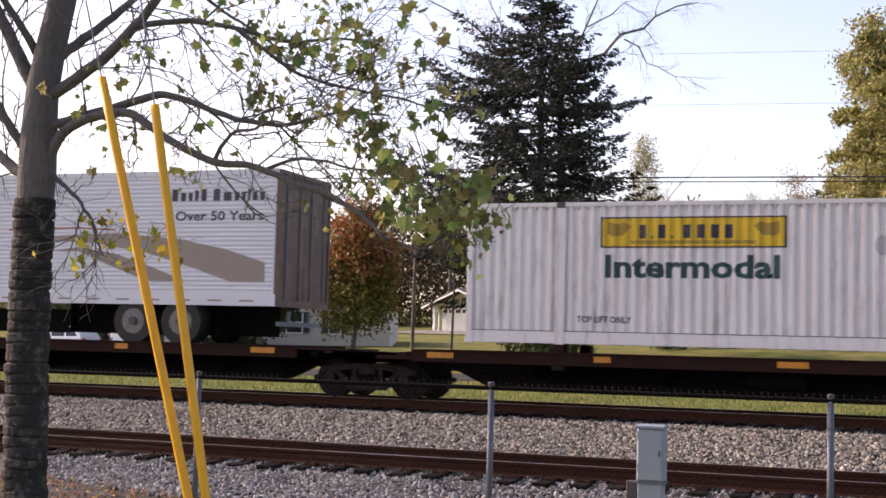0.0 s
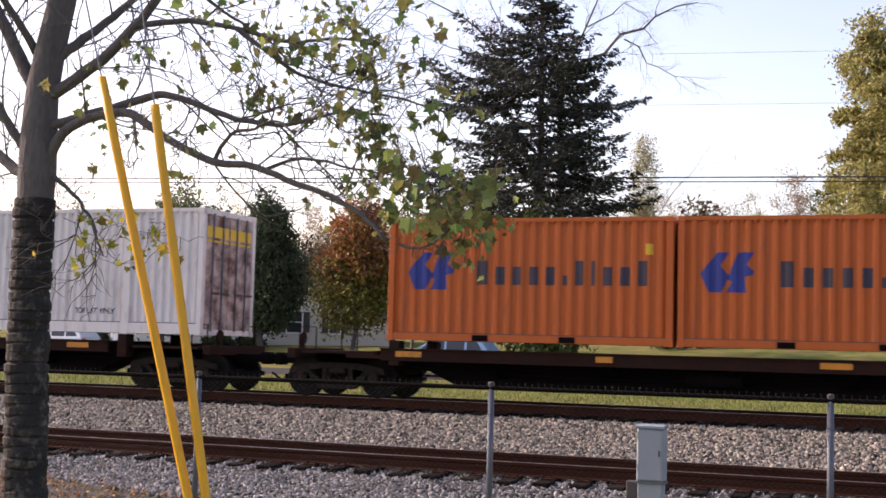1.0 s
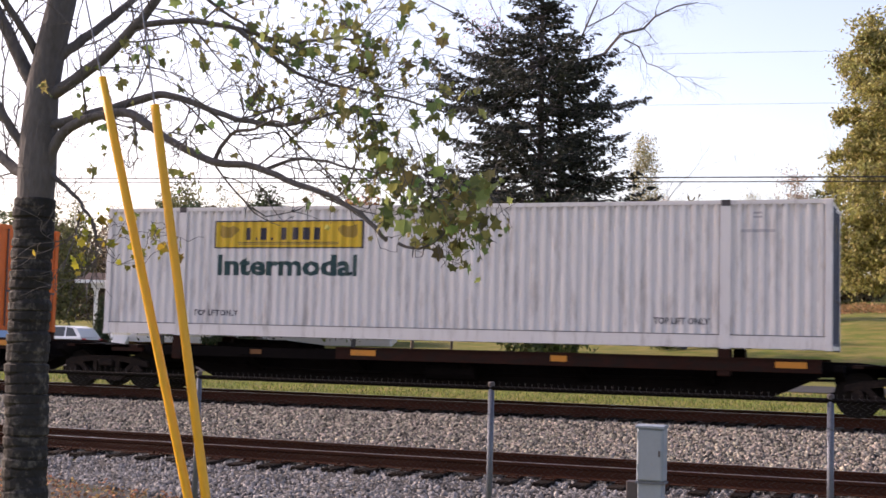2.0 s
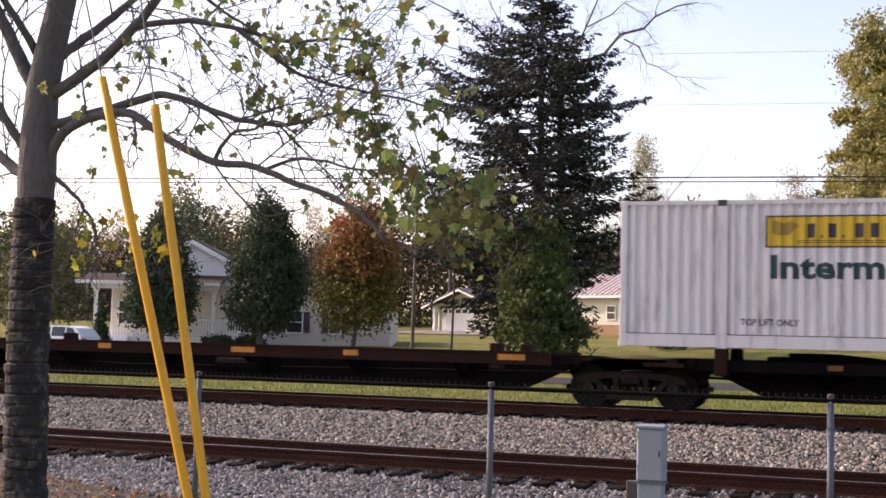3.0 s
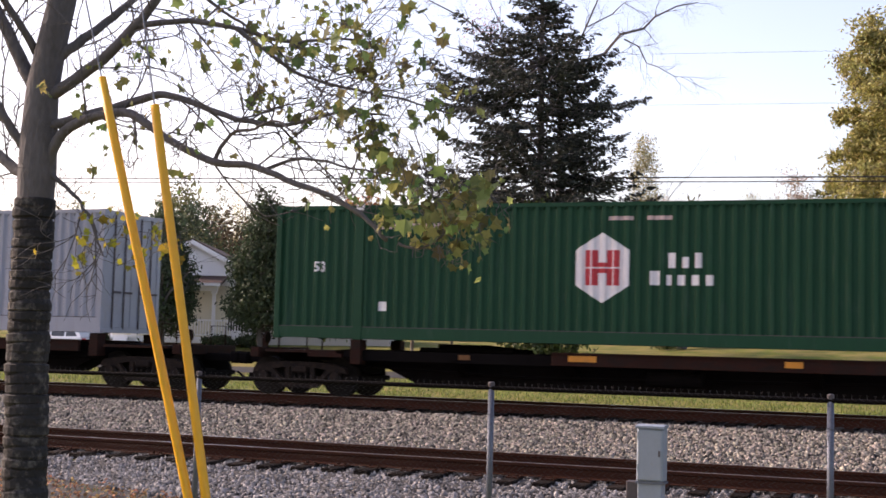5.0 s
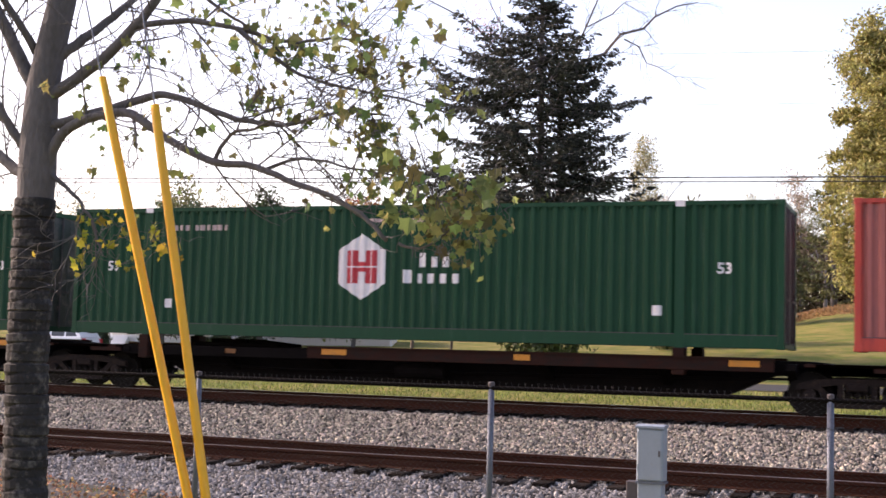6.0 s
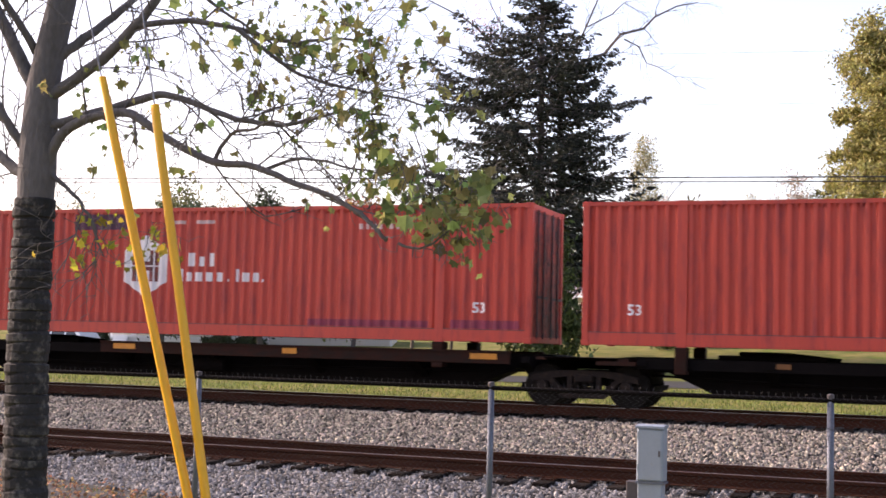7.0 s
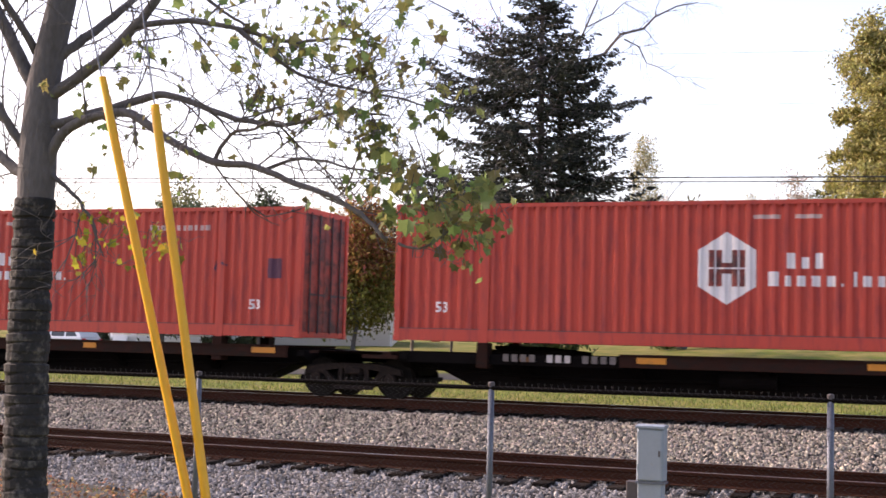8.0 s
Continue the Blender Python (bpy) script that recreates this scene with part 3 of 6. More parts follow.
def hexagon_container(paint, bars, inc, label, faded=False, soiled=False):
    green = paint is M["green_box"]
    CORR["pitch"] = 0.236
    t = container(16.154, 2.896, paint, label, "containers on the train", door_mat=mat_dark_door if green else M["red_door"], lift_top=M["ink_white"] if green else paint)
    x, z = (7.32 if green else 6.94), 1.56
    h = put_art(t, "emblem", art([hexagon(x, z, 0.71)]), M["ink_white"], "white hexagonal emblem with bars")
    pieces(h, "emblem_bar", [rect(x + a, x + b, z + c, z + c + 0.34) for a, b in ((-0.35, -0.24), (-0.21, -0.09), (0.09, 0.21), (0.24, 0.35)) for c in (0.015, -0.355)]
           + [rect(x - 0.09, x + 0.09, z + c, z + c + 0.09) for c in (0.015, -0.105)], bars, "", 0.009)
    gx = 8.26 if green else 7.69
    pieces(t, "brand_block", blocks(gx + 0.36, 1.56, [(0.2, 1), (0.18, 0.72), (0.18, 1)], 0.3, 0.075)
           + blocks(gx, 1.22, [(0.26, 1), (0.14, 0.72), (0.2, 0.72), (0.2, 0.72), (0.2, 0.72)] + ([(0.05, 0.2), (-0.02, 1), (0.08, 1), (0.2, 0.72), (0.16, 0.72), (0.05, 0.2)] if inc else []), 0.28, 0.075), M["ink_white"], "plain white block")
    for xx in (0.92, 14.88):
        put_art(t, "lettering", word("53", 0.3, xx, 1.46 if green else 0.62, None, 0.008), M["ink_white"], "white number 53")
    pieces(t, "marking_bar", blocks(7.36, 2.52, [(0.66, 1), (0.66, 1)], 0.08, 0.12) + blocks(12.24 if not green else 2.46, 2.37, [(0.13, 1)] * 4 + [(-0.08, 1)] + [(0.13, 1)] * 6, 0.12, 0.02), mat_marking, "small worn marking bar")
    if green:
        pieces(t, "small_label", [rect(2.46, 2.66, 0.62, 0.82), rect(13.6, 13.8, 0.62, 0.82)], M["ink_white"], "small white label")
    if soiled:
        put_art(t, "dark_patch", art([rect(15.3, 15.66, 1.3, 1.74)]), mat_patch, "dark square scuff")
        put_art(t, "dark_patch", art([[(13.98, 1.5), (14.02, 1.44), (14.06, 1.62), (14.3, 1.56), (14.3, 1.6), (14.04, 1.74)]]), mat_patch, "dark scrape", 0.03)
    if faded:
        pieces(t, "stain_band", [rect(11.1, 13.9, 0.29, 0.43), rect(14.4, 15.9, 0.29, 0.46)], mat_stain, "purplish stain above the bottom rail")
        put_art(t, "patched_panel", art([rect(0.16, 1.9, 0.2, 2.78)]), M["red_faded"], "faded repainted red panel", 0.003)
        put_art(t, "tarred_patch", art([rect(4.98, 6.5, 2.4, 2.76)]), mat_patch, "dark patch along the top")
    return t


M["red_door"] = mat("soiled_red_doors", (0.30, 0.05, 0.035), 0.6, vary=0.3, scale=1.5, dirt=(0.05, 0.012, 0.016), dirt_amount=0.65)
mat_marking = mat("worn_pale_marking", (0.5, 0.36, 0.34), 0.6, vary=0.3, scale=6)
mat_stain = mat("purplish_stain", (0.24, 0.03, 0.06), 0.7, vary=0.4, scale=3)
mat_patch = mat("dark_purple_patch", (0.09, 0.03, 0.06), 0.7, vary=0.3, scale=2)
mat_brown = mat("brown_ornament", (0.32, 0.2, 0.03), 0.6, vary=0.1)
mat_faint = mat("faint_grey_marking", (0.42, 0.40, 0.42), 0.6, vary=0.2)
mat_dark_door = mat("dark_soiled_doors", (0.03, 0.04, 0.036), 0.6, vary=0.35, scale=1.2, dirt=(0.14, 0.11, 0.10), dirt_amount=0.4)


def trailer():
    """Highway trailer riding on the car; x from -16.15 to 0 (its doors), near side y = 0, road level z = 0."""
    t = thing("semi_trailer", pose(0, 0, 0), "white ribbed box trailer with tan swoosh and dark lettering, brown doors", "trailer")
    L, W, z0, z1 = 16.15, 2.59, 0.95, 3.92
    bm = boxm(-L, -0.05, 0.0, W, z0, z1, bevel=0.02)
    body = part("body", bm, M["van_white"], t)
    for k in range(26):
        zz = z0 + 0.28 + k * 0.1
        if zz < z1 - 0.12:
            part("side_rib", prism_x(bmesh.new(), [(0.0, zz), (-0.012, zz + 0.012), (-0.012, zz + 0.05), (0.0, zz + 0.062)], -L + 0.1, -0.12), M["van_white"], body)
    part("bottom_rail", boxm(-L, -0.02, -0.02, 0.05, z0 - 0.06, z0 + 0.2), M["van_white"], body)
    part("top_rail", boxm(-L, -0.02, -0.016, 0.05, z1 - 0.1, z1 + 0.02), M["van_white"], body)
    for k in range(20):
        part("marker_strip", boxm(-0.9 - k * 0.8, -0.55 - k * 0.8, -0.027, -0.02, z0 + 0.03, z0 + 0.07), M["van_tan"], body)
    for y0, y1 in ((0.06, W / 2 - 0.01), (W / 2 + 0.01, W - 0.06)):
        d = part("door", boxm(-0.05, 0.0, y0, y1, z0 + 0.1, z1 - 0.08, bevel=0.01), M["van_door"], t, "soiled brown rear door")
        for q in (0.25, 0.8):
            part("lock_bar", tube(bmesh.new(), [(0.02, y0 + (y1 - y0) * q, z0 + 0.05), (0.02, y0 + (y1 - y0) * q, z1 - 0.05)], [0.018, 0.018], 6), M["galv"], d)
    part("door_frame", box(box(box(boxm(-0.06, 0.03, -0.01, 0.06, z0 - 0.06, z1 + 0.01), -0.06, 0.03, W - 0.06, W + 0.01, z0 - 0.06, z1 + 0.01), -0.06, 0.03, 0.06, W - 0.06, z1 - 0.08, z1 + 0.01), -0.06, 0.03, 0.06, W - 0.06, z0 - 0.06, z0 + 0.1), M["van_door"], t)
    # swoosh and lettering, 14 mm proud on the ribs
    def flat(polys, name, m, label, y=-0.0165, rise=0.24):
        for poly in polys:
            bm = art([poly])
            for v in bm.verts:
                v.co.y = y
                v.co.z += rise
            part(name, bm, m, t, label)
    upper = [(-6.6, 2.45), (-4.2, 2.52), (-2.52, 2.38), (-1.3, 2.15), (-0.3, 1.85), (-0.3, 1.42), (-1.15, 1.42), (-2.2, 1.75), (-3.4, 2.08), (-4.8, 2.3), (-6.6, 2.38)]
    lower = [(-6.0, 2.12), (-5.2, 2.1), (-4.4, 1.8), (-3.3, 1.42), (-2.3, 1.42), (-3.2, 1.75), (-4.2, 2.05), (-5.2, 2.2)]
    flat([upper, lower], "swoosh", M["van_tan"], "tan swoosh stripe", -0.0165, 0.0)
    flat([[(-7.2, 2.36), (-5.2, 2.4), (-4.2, 2.34), (-4.2, 2.37), (-5.2, 2.43), (-7.2, 2.4)]], "pin_stripe", M["van_red"], "thin red line")
    for txt, sz, x, z, w in (("Over 50 Years", 0.3, -2.62, 2.8, 2.25),):
        bm = word(txt, sz, x, z, w, 0.006)
        for v in bm.verts:
            v.co.y = -0.018
        part("lettering", bm, M["ink"], t, "dark words on the side")
    flat(blocks(-2.75, 3.24, [(0.2, 1), (0.17, 0.7), (0.13, 0.7), (0.12, 0.9), (0.18, 1), (-0.06, 1), (0.22, 1), (0.26, 0.7), (0.15, 0.7), (0.12, 0.7), (0.08, 1), (0.15, 0.7), (0.15, 0.7)], 0.27, 0.035), "brand_block", M["ink"], "plain dark block", -0.018, 0.0)
    # running gear
    part("slider_frame", boxm(-5.8, -0.9, 0.62, W - 0.62, 0.22, 0.94), M["under"], t)
    for x in (-2.4, -3.65):
        for y0, y1 in ((0.02, 0.55), (W - 0.55, W - 0.02)):
            bm = bmesh.new()
            cyl_y(bm, x, y0, y1, 0.51, 0.51, 28)
            w = part("wheel", bm, M["tyre"], t, "black trailer tyre")
            bm = bmesh.new()
            yy = y0 if y0 < 1 else y1
            s = -1 if y0 < 1 else 1
            cyl_y(bm, x, yy + s * 0.006, yy - s * 0.02, 0.51, 0.29, 24)
            part("rim", bm, M["rim"], w, "bright disc rim")
            bm = bmesh.new()
            cyl_y(bm, x, yy + s * 0.05, yy, 0.51, 0.1, 12)
            part("hub", bm, M["casting"], w)
        bm = bmesh.new()
        cyl_y(bm, x, 0.4, W - 0.4, 0.51, 0.07, 10)
        part("axle", bm, M["under"], t)
    part("mud_flap", boxm(-1.55, -1.53, 0.1, 0.65, 0.15, 0.72), M["under"], t)
    part("underride_bar", box(box(boxm(-0.12, -0.04, 0.25, W - 0.25, 0.46, 0.56), -0.12, -0.06, 0.75, 0.85, 0.56, 0.8), -0.12, -0.06, W - 0.85, W - 0.75, 0.56, 0.8), M["galv"], t, "steel bumper bar")
    part("side_skirt", boxm(-L, -5.6, 0.3, 0.34, 0.2, 0.75), M["under"], t)
    return t


M["frame_steel"] = mat("dusty_cast_steel", (0.013, 0.009, 0.008), 0.85, gloss=0.15, vary=0.4, scale=4, fine=25, dirt=(0.028, 0.018, 0.013), dirt_amount=0.4)
M["reflector_dim"] = mat("dim_orange_reflector", (0.16, 0.06, 0.012), 0.7, vary=0.3, scale=3)
M["stencil_white"] = mat("white_stencil", (0.42, 0.38, 0.37), 0.8, vary=0.4, scale=3)
M["stencil"] = mat("faded_white_stencil", (0.13, 0.11, 0.105), 0.8, vary=0.5, scale=3)


def truck(parent, x):
    """A two-axle truck centred at x; z = 0 is the rail head, y = 0 the track centre."""
    R, A = 0.4191, 0.865
    tr = part("truck", boxm(x - 0.2, x + 0.2, -0.95, 0.95, 0.42, 0.7, bevel=0.03), M["under"], parent, "black two-axle truck, grime and shade in its colour")
    for s in (-1, 1):
        y0, y1 = sorted((s * 0.94, s * 1.06))
        # top member, sloping tension member and columns leave two windows round the springs
        top = [(-1.12, 0.5), (-1.1, 0.62), (-0.8, 0.7), (-0.4, 0.74), (0.4, 0.74), (0.8, 0.7), (1.1, 0.62), (1.12, 0.5), (0.74, 0.56), (0.34, 0.62), (-0.34, 0.62), (-0.74, 0.56)]
        low = [(-0.78, 0.56), (-0.66, 0.58), (-0.34, 0.29), (0.34, 0.29), (0.66, 0.58), (0.78, 0.56), (0.42, 0.18), (-0.42, 0.18)]
        sf = part("side_frame", prism(bmesh.new(), [(x + a, b) for a, b in top], y0, y1), M["frame_steel"], tr, "cast steel side frame, rust-dusted")
        part("tension_member", prism(bmesh.new(), [(x + a, b) for a, b in low], y0 + 0.004, y1 - 0.004), M["frame_steel"], sf)
        for dx in (-0.3, 0.3):
            part("frame_column", boxm(x + dx - 0.05, x + dx + 0.05, y0 + 0.01, y1 - 0.01, 0.28, 0.68), M["frame_steel"], sf)
        part("bolster_end", boxm(x - 0.2, x + 0.2, min(s * 0.9, s * 1.1), max(s * 0.9, s * 1.1), 0.5, 0.66, bevel=0.03), M["frame_steel"], tr)
        for dx in (-0.16, 0.0, 0.16):
            coil = [(x + dx + 0.055 * math.cos(q * 1.1), s * 1.03 + 0.055 * math.sin(q * 1.1), 0.29 + q * 0.0075) for q in range(29)]
            part("spring", tube(bmesh.new(), coil, [0.014] * len(coil), 4), M["wheel"], tr)
        for dx in (-A, A):
            bm = bmesh.new()
            cyl_y(bm, x + dx, s * 1.0, s * 1.13, R, 0.115, 14)
            part("bearing_cap", bm, M["frame_steel"], tr)
            part("pedestal_jaw", boxm(x + dx - 0.17, x + dx + 0.17, y0 + 0.01, y1 - 0.01, 0.5, 0.6, bevel=0.015), M["frame_steel"], sf)
    for dx in (-A - R - 0.05, A + R + 0.05):
        part("brake_beam", boxm(x + dx - 0.04, x + dx + 0.04, -0.8, 0.8, 0.36, 0.46), M["under"], tr)
    for dx in (-A, A):
        bm = bmesh.new()
        for s in (-1, 1):
            y = s * (GAUGE / 2 + 0.03)
            cyl_y(bm, 0, y - 0.06, y + 0.06, 0, R, 36)
            cyl_y(bm, 0, y - s * 0.08, y - s * 0.055, 0, R + 0.025, 36)
            cyl_y(bm, 0, y + s * 0.06, y + s * 0.075, 0, 0.29, 24, 0.18) if s > 0 else cyl_y(bm, 0, y - 0.075, y - 0.06, 0, 0.18, 24, 0.29)
            for k in range(5):
                a = k * 2 * math.pi / 5
                box(bm, math.cos(a) * 0.31 - 0.03, math.cos(a) * 0.31 + 0.03, y + s * 0.06 - 0.008, y + s * 0.06 + 0.008, math.sin(a) * 0.31 - 0.03, math.sin(a) * 0.31 + 0.03)
        cyl_y(bm, 0, -1.0, 1.0, 0, 0.08, 12)
        ws = part("wheelset", bm, M["wheel"], tr)
        ws.location = (x + dx, 0, R)
        WHEELS.append((ws, x + dx))
    return tr


def spine_car(x0, x1, left_truck, left_end, right_end, load, long_deck, label, rests=()):
    """One unit of an articulated car from truck centre x0 to x1; local x from 0."""
    L = x1 - x0
    t = thing("spine_car", pose(x0, Y_FAR, RAIL_FAR), label, "rail car", "cars of the train")
    sill = [(-0.5, 0.92), (-0.5, 0.78), (1.6, 0.74), (2.5, 0.33), (L - 2.5, 0.33), (L - 1.6, 0.74), (L + 0.5, 0.78), (L + 0.5, 0.92), (L - 0.9, 1.04), (0.9, 1.04)]
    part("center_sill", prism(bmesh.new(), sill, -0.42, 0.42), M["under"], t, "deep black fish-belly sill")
    a, b = (1.1, L - 1.6)
    if not long_deck:
        a, b = L * 0.34, L - 1.5
    for s in (-1, 1):
        y0, y1 = sorted((s * 1.2, s * 1.29))
        e = part("deck_side", boxm(a, b, y0, y1, 0.82, 1.07, bevel=0.01), M["spine"], t, "rust-brown deck edge with yellow reflectors")
        part("deck_flange", boxm(a, b, min(y0, y1) - 0.03, max(y0, y1) + 0.03, 1.055, 1.085), M["spine"], e)
        if s < 0 and x0 > 160:
            for q in range(13):
                if q not in (4, 8):
                    part("stencil_bar", boxm(3.44 + q * 0.185, 3.44 + q * 0.185 + 0.12, -1.296, -1.29, 0.88, 1.03), M["stencil_white"] if 4 < q < 8 else M["stencil"], e)
        n = max(3, int((b - a) / 2.9))
        for k in range(n):
            xx = a + 0.35 + (0.0 if k == 0 else 0.25 * ((k * 7) % 3)) + k * (b - a - 1.7) / (n - 1)
            w = 0.34 if k % 2 else 0.58
            part("reflector", boxm(xx, xx + w, s * 1.292 if s > 0 else -1.296, s * 1.292 + 0.004 if s > 0 else -1.29, 0.91, 1.03), M["reflector"], e)
        part("sill_step", boxm(0.3, 1.1, min(y0, y1), max(y0, y1), 0.86, 0.94), M["spine"], t)
    if not long_deck:
        # the lower end of the unit, with the folded hitch on its sill
        for s in (-1, 1):
            y0, y1 = sorted((s * 1.08, s * 1.16))
            e = part("end_side", boxm(1.1, a, y0, y1, 0.80, 1.02, bevel=0.01), M["under"], t, "black side sill, grime and shade in its colour")
            yr = sorted((s * 1.161, s * 1.166))
            part("reflector", boxm(a * 0.62, a * 0.62 + 0.4, yr[0], yr[1], 0.88, 0.98), M["reflector_dim"], e, "dim orange reflector")
        h = part("hitch_frame", boxm(2.6, 4.7, -0.55, 0.55, 1.03, 1.12, bevel=0.02), M["under"], t, "folded trailer hitch")
        part("hitch_plate", boxm(3.0, 3.9, -0.5, 0.5, 1.12, 1.2, bevel=0.02), M["under"], h)
        part("hitch_strut", tube(bmesh.new(), [(3.9, -0.3, 1.15), (4.9, -0.3, 1.06)], [0.05, 0.05], 6), M["under"], h)
        part("hitch_strut", tube(bmesh.new(), [(3.9, 0.3, 1.15), (4.9, 0.3, 1.06)], [0.05, 0.05], 6), M["under"], h)
    for k in range(7):
        xx = 1.2 + k * (L - 2.4) / 6
        part("cross_bearer", prism_x(bmesh.new(), [(-1.19, 0.98), (-1.19, 0.86), (-0.42, 0.5), (0.42, 0.5), (1.19, 0.86), (1.19, 0.98)], xx - 0.09, xx + 0.09), M["under"], t)
    for px in rests:
        for s in (-1, 1):
            y0, y1 = sorted((s * 0.95, s * 1.28))
            part("pedestal", boxm(px - 0.12, px + 0.12, y0, y1, 0.72, DECK, bevel=0.015), M["spine"], t)
    part("end_platform", boxm(-0.75, 0.95, -1.25, 1.25, 0.94, 1.0), M["spine"], t)
    part("end_platform", boxm(L - 0.95, L + 0.75, -1.25, 1.25, 0.94, 1.0), M["spine"], t)
    part("air_tank", tube(bmesh.new(), [(L * 0.45, -0.75, 0.62), (L * 0.45 + 1.1, -0.75, 0.62)], [0.17, 0.17], 12), M["under"], t)
    part("brake_pipe", tube(bmesh.new(), [(0.5, -0.6, 0.7), (L * 0.3, -0.6, 0.55), (L - 0.5, -0.6, 0.7)], [0.025] * 3, 6), M["under"], t)
    if long_deck and load == "van":
        part("trailer_deck", boxm(0.9, L - 0.7, -1.2, 1.2, 1.0, 1.04), M["spine"], t)
    if left_truck:
        truck(t, 0)
    if left_end:
        truck(t, 0) if not left_truck else None
        ends(t, -1.0, -1)
    if right_end:
        ends(t, L + 1.0, 1)
    truck(t, L) if right_end != "shared" else None
    MOVERS.append((t, x0, Y_FAR, RAIL_FAR))
    return t


def ends(t, x, s):
    """Coupler, hand rails and brake wheel at the free end of a car."""
    part("draft_sill", boxm(min(x - s * 0.9, x), max(x - s * 0.9, x), -0.3, 0.3, 0.66, 0.98), M["under"], t)
    c = part("coupler", boxm(min(x, x + s * 0.85), max(x, x + s * 0.85), -0.1, 0.1, 0.68, 0.86, bevel=0.02), M["under"], t)
    part("knuckle", boxm(min(x + s * 0.75, x + s * 1.0), max(x + s * 0.75, x + s * 1.0), -0.2, 0.16, 0.64, 0.92, bevel=0.05), M["under"], c)
    part("air_hose", tube(bmesh.new(), [(x + s * 0.1, -0.4, 0.66), (x + s * 0.35, -0.42, 0.36), (x + s * 0.7, -0.36, 0.32), (x + s * 0.95, -0.3, 0.46)], [0.028] * 4, 6), M["under"], t)
    for y in (-1.1, 1.1):
        part("grab_iron", tube(bmesh.new(), [(x - s * 0.1, y, 0.9), (x - s * 0.1, y, 1.5), (x - s * 0.5, y, 1.5), (x - s * 0.5, y, 0.9)], [0.018] * 4, 6), M["spine"], t)
    bm = bmesh.new()
    bmesh.ops.create_cone(bm, cap_ends=True, segments=16, radius1=0.14, radius2=0.14, depth=0.04, matrix=Matrix.Translation((x, -0.7, 1.25)) @ Matrix.Rotation(math.pi / 2, 4, "Y"))
    part("brake_wheel", bm, M["spine"], t)
    part("brake_stand", boxm(x - 0.08, x + 0.02, -0.74, -0.66, 0.9, 1.3), M["spine"], t)
    part("end_sill", boxm(x - 0.1, x + 0.1, -1.28, 1.28, 0.82, 1.04, bevel=0.015), M["spine"], t)


# cars by truck centres; each unit carries its right-hand truck
spine_car(-28.6, -11.18, True, None, None, "van", True, "rust-brown spine car carrying a highway trailer")
spine_car(-11.18, 6.46, False, None, True, "box", True, "rust-brown spine car under a white container", (4.26, 16.41))
spine_car(10.56, 27.13, True, True, None, "box", True, "rust-brown spine car under two orange containers", (1.40, 13.25))
spine_car(27.13, 44.6, False, None, None, "box", False, "rust-brown spine car under a white container", (2.00, 14.15))
spine_car(44.6, 61.87, False, None, None, "box", True, "empty rust-brown spine car with yellow reflectors", (2.40, 14.50))
spine_car(61.87, 79.21, False, None, None, "box", False, "rust-brown spine car under a white container", (1.80, 13.95))
spine_car(79.21, 95.47, False, None, True, "box", True, "rust-brown spine car under a grey container", (3.10, 15.05))
spine_car(99.46, 116.35, True, True, None, "box", False, "rust-brown spine car under a green container", (1.41, 13.56))
spine_car(116.35, 133.53, False, None, None, "box", False, "rust-brown spine car under a green container", (1.70, 13.85))
spine_car(133.53, 150.72, False, None, None, "box", False, "rust-brown spine car under a red container", (1.95, 14.10))
spine_car(150.72, 168.09, False, None, None, "box", False, "rust-brown spine car under a red container", (1.98, 14.13))
spine_car(168.09, 185.3, False, None, True, "box", False, "rust-brown spine car under a red container", (2.98, 15.13))


def load(t, s, z=DECK):
    MOVERS.append((t, s, SIDE, RAIL_FAR + z))


load(trailer(), -13.34, 1.042)
load(white_container(1), -8.92)
load(orange_container(), 11.77)
load(orange_container(), 17.92)
load(white_container(2), 27.13)
load(white_container(1), 61.67)
load(grey_container(), 82.2)
load(hexagon_container(M["green_box"], M["ink_red"], False, "dark green corrugated container with white hexagonal emblem"), 98.87)
load(hexagon_container(M["green_box"], M["ink_red"], False, "dark green corrugated container with white hexagonal emblem"), 116.05)
load(hexagon_container(M["red_box"], M["red_door"], True, "red corrugated container with a faded patched end panel", True), 133.48)
load(hexagon_container(M["red_box"], M["red_door"], True, "red corrugated container with white emblem and dark scuffs", soiled=True), 150.7)
load(hexagon_container(M["red_box"], M["red_door"], True, "red corrugated container with white hexagonal emblem"), 169.07)


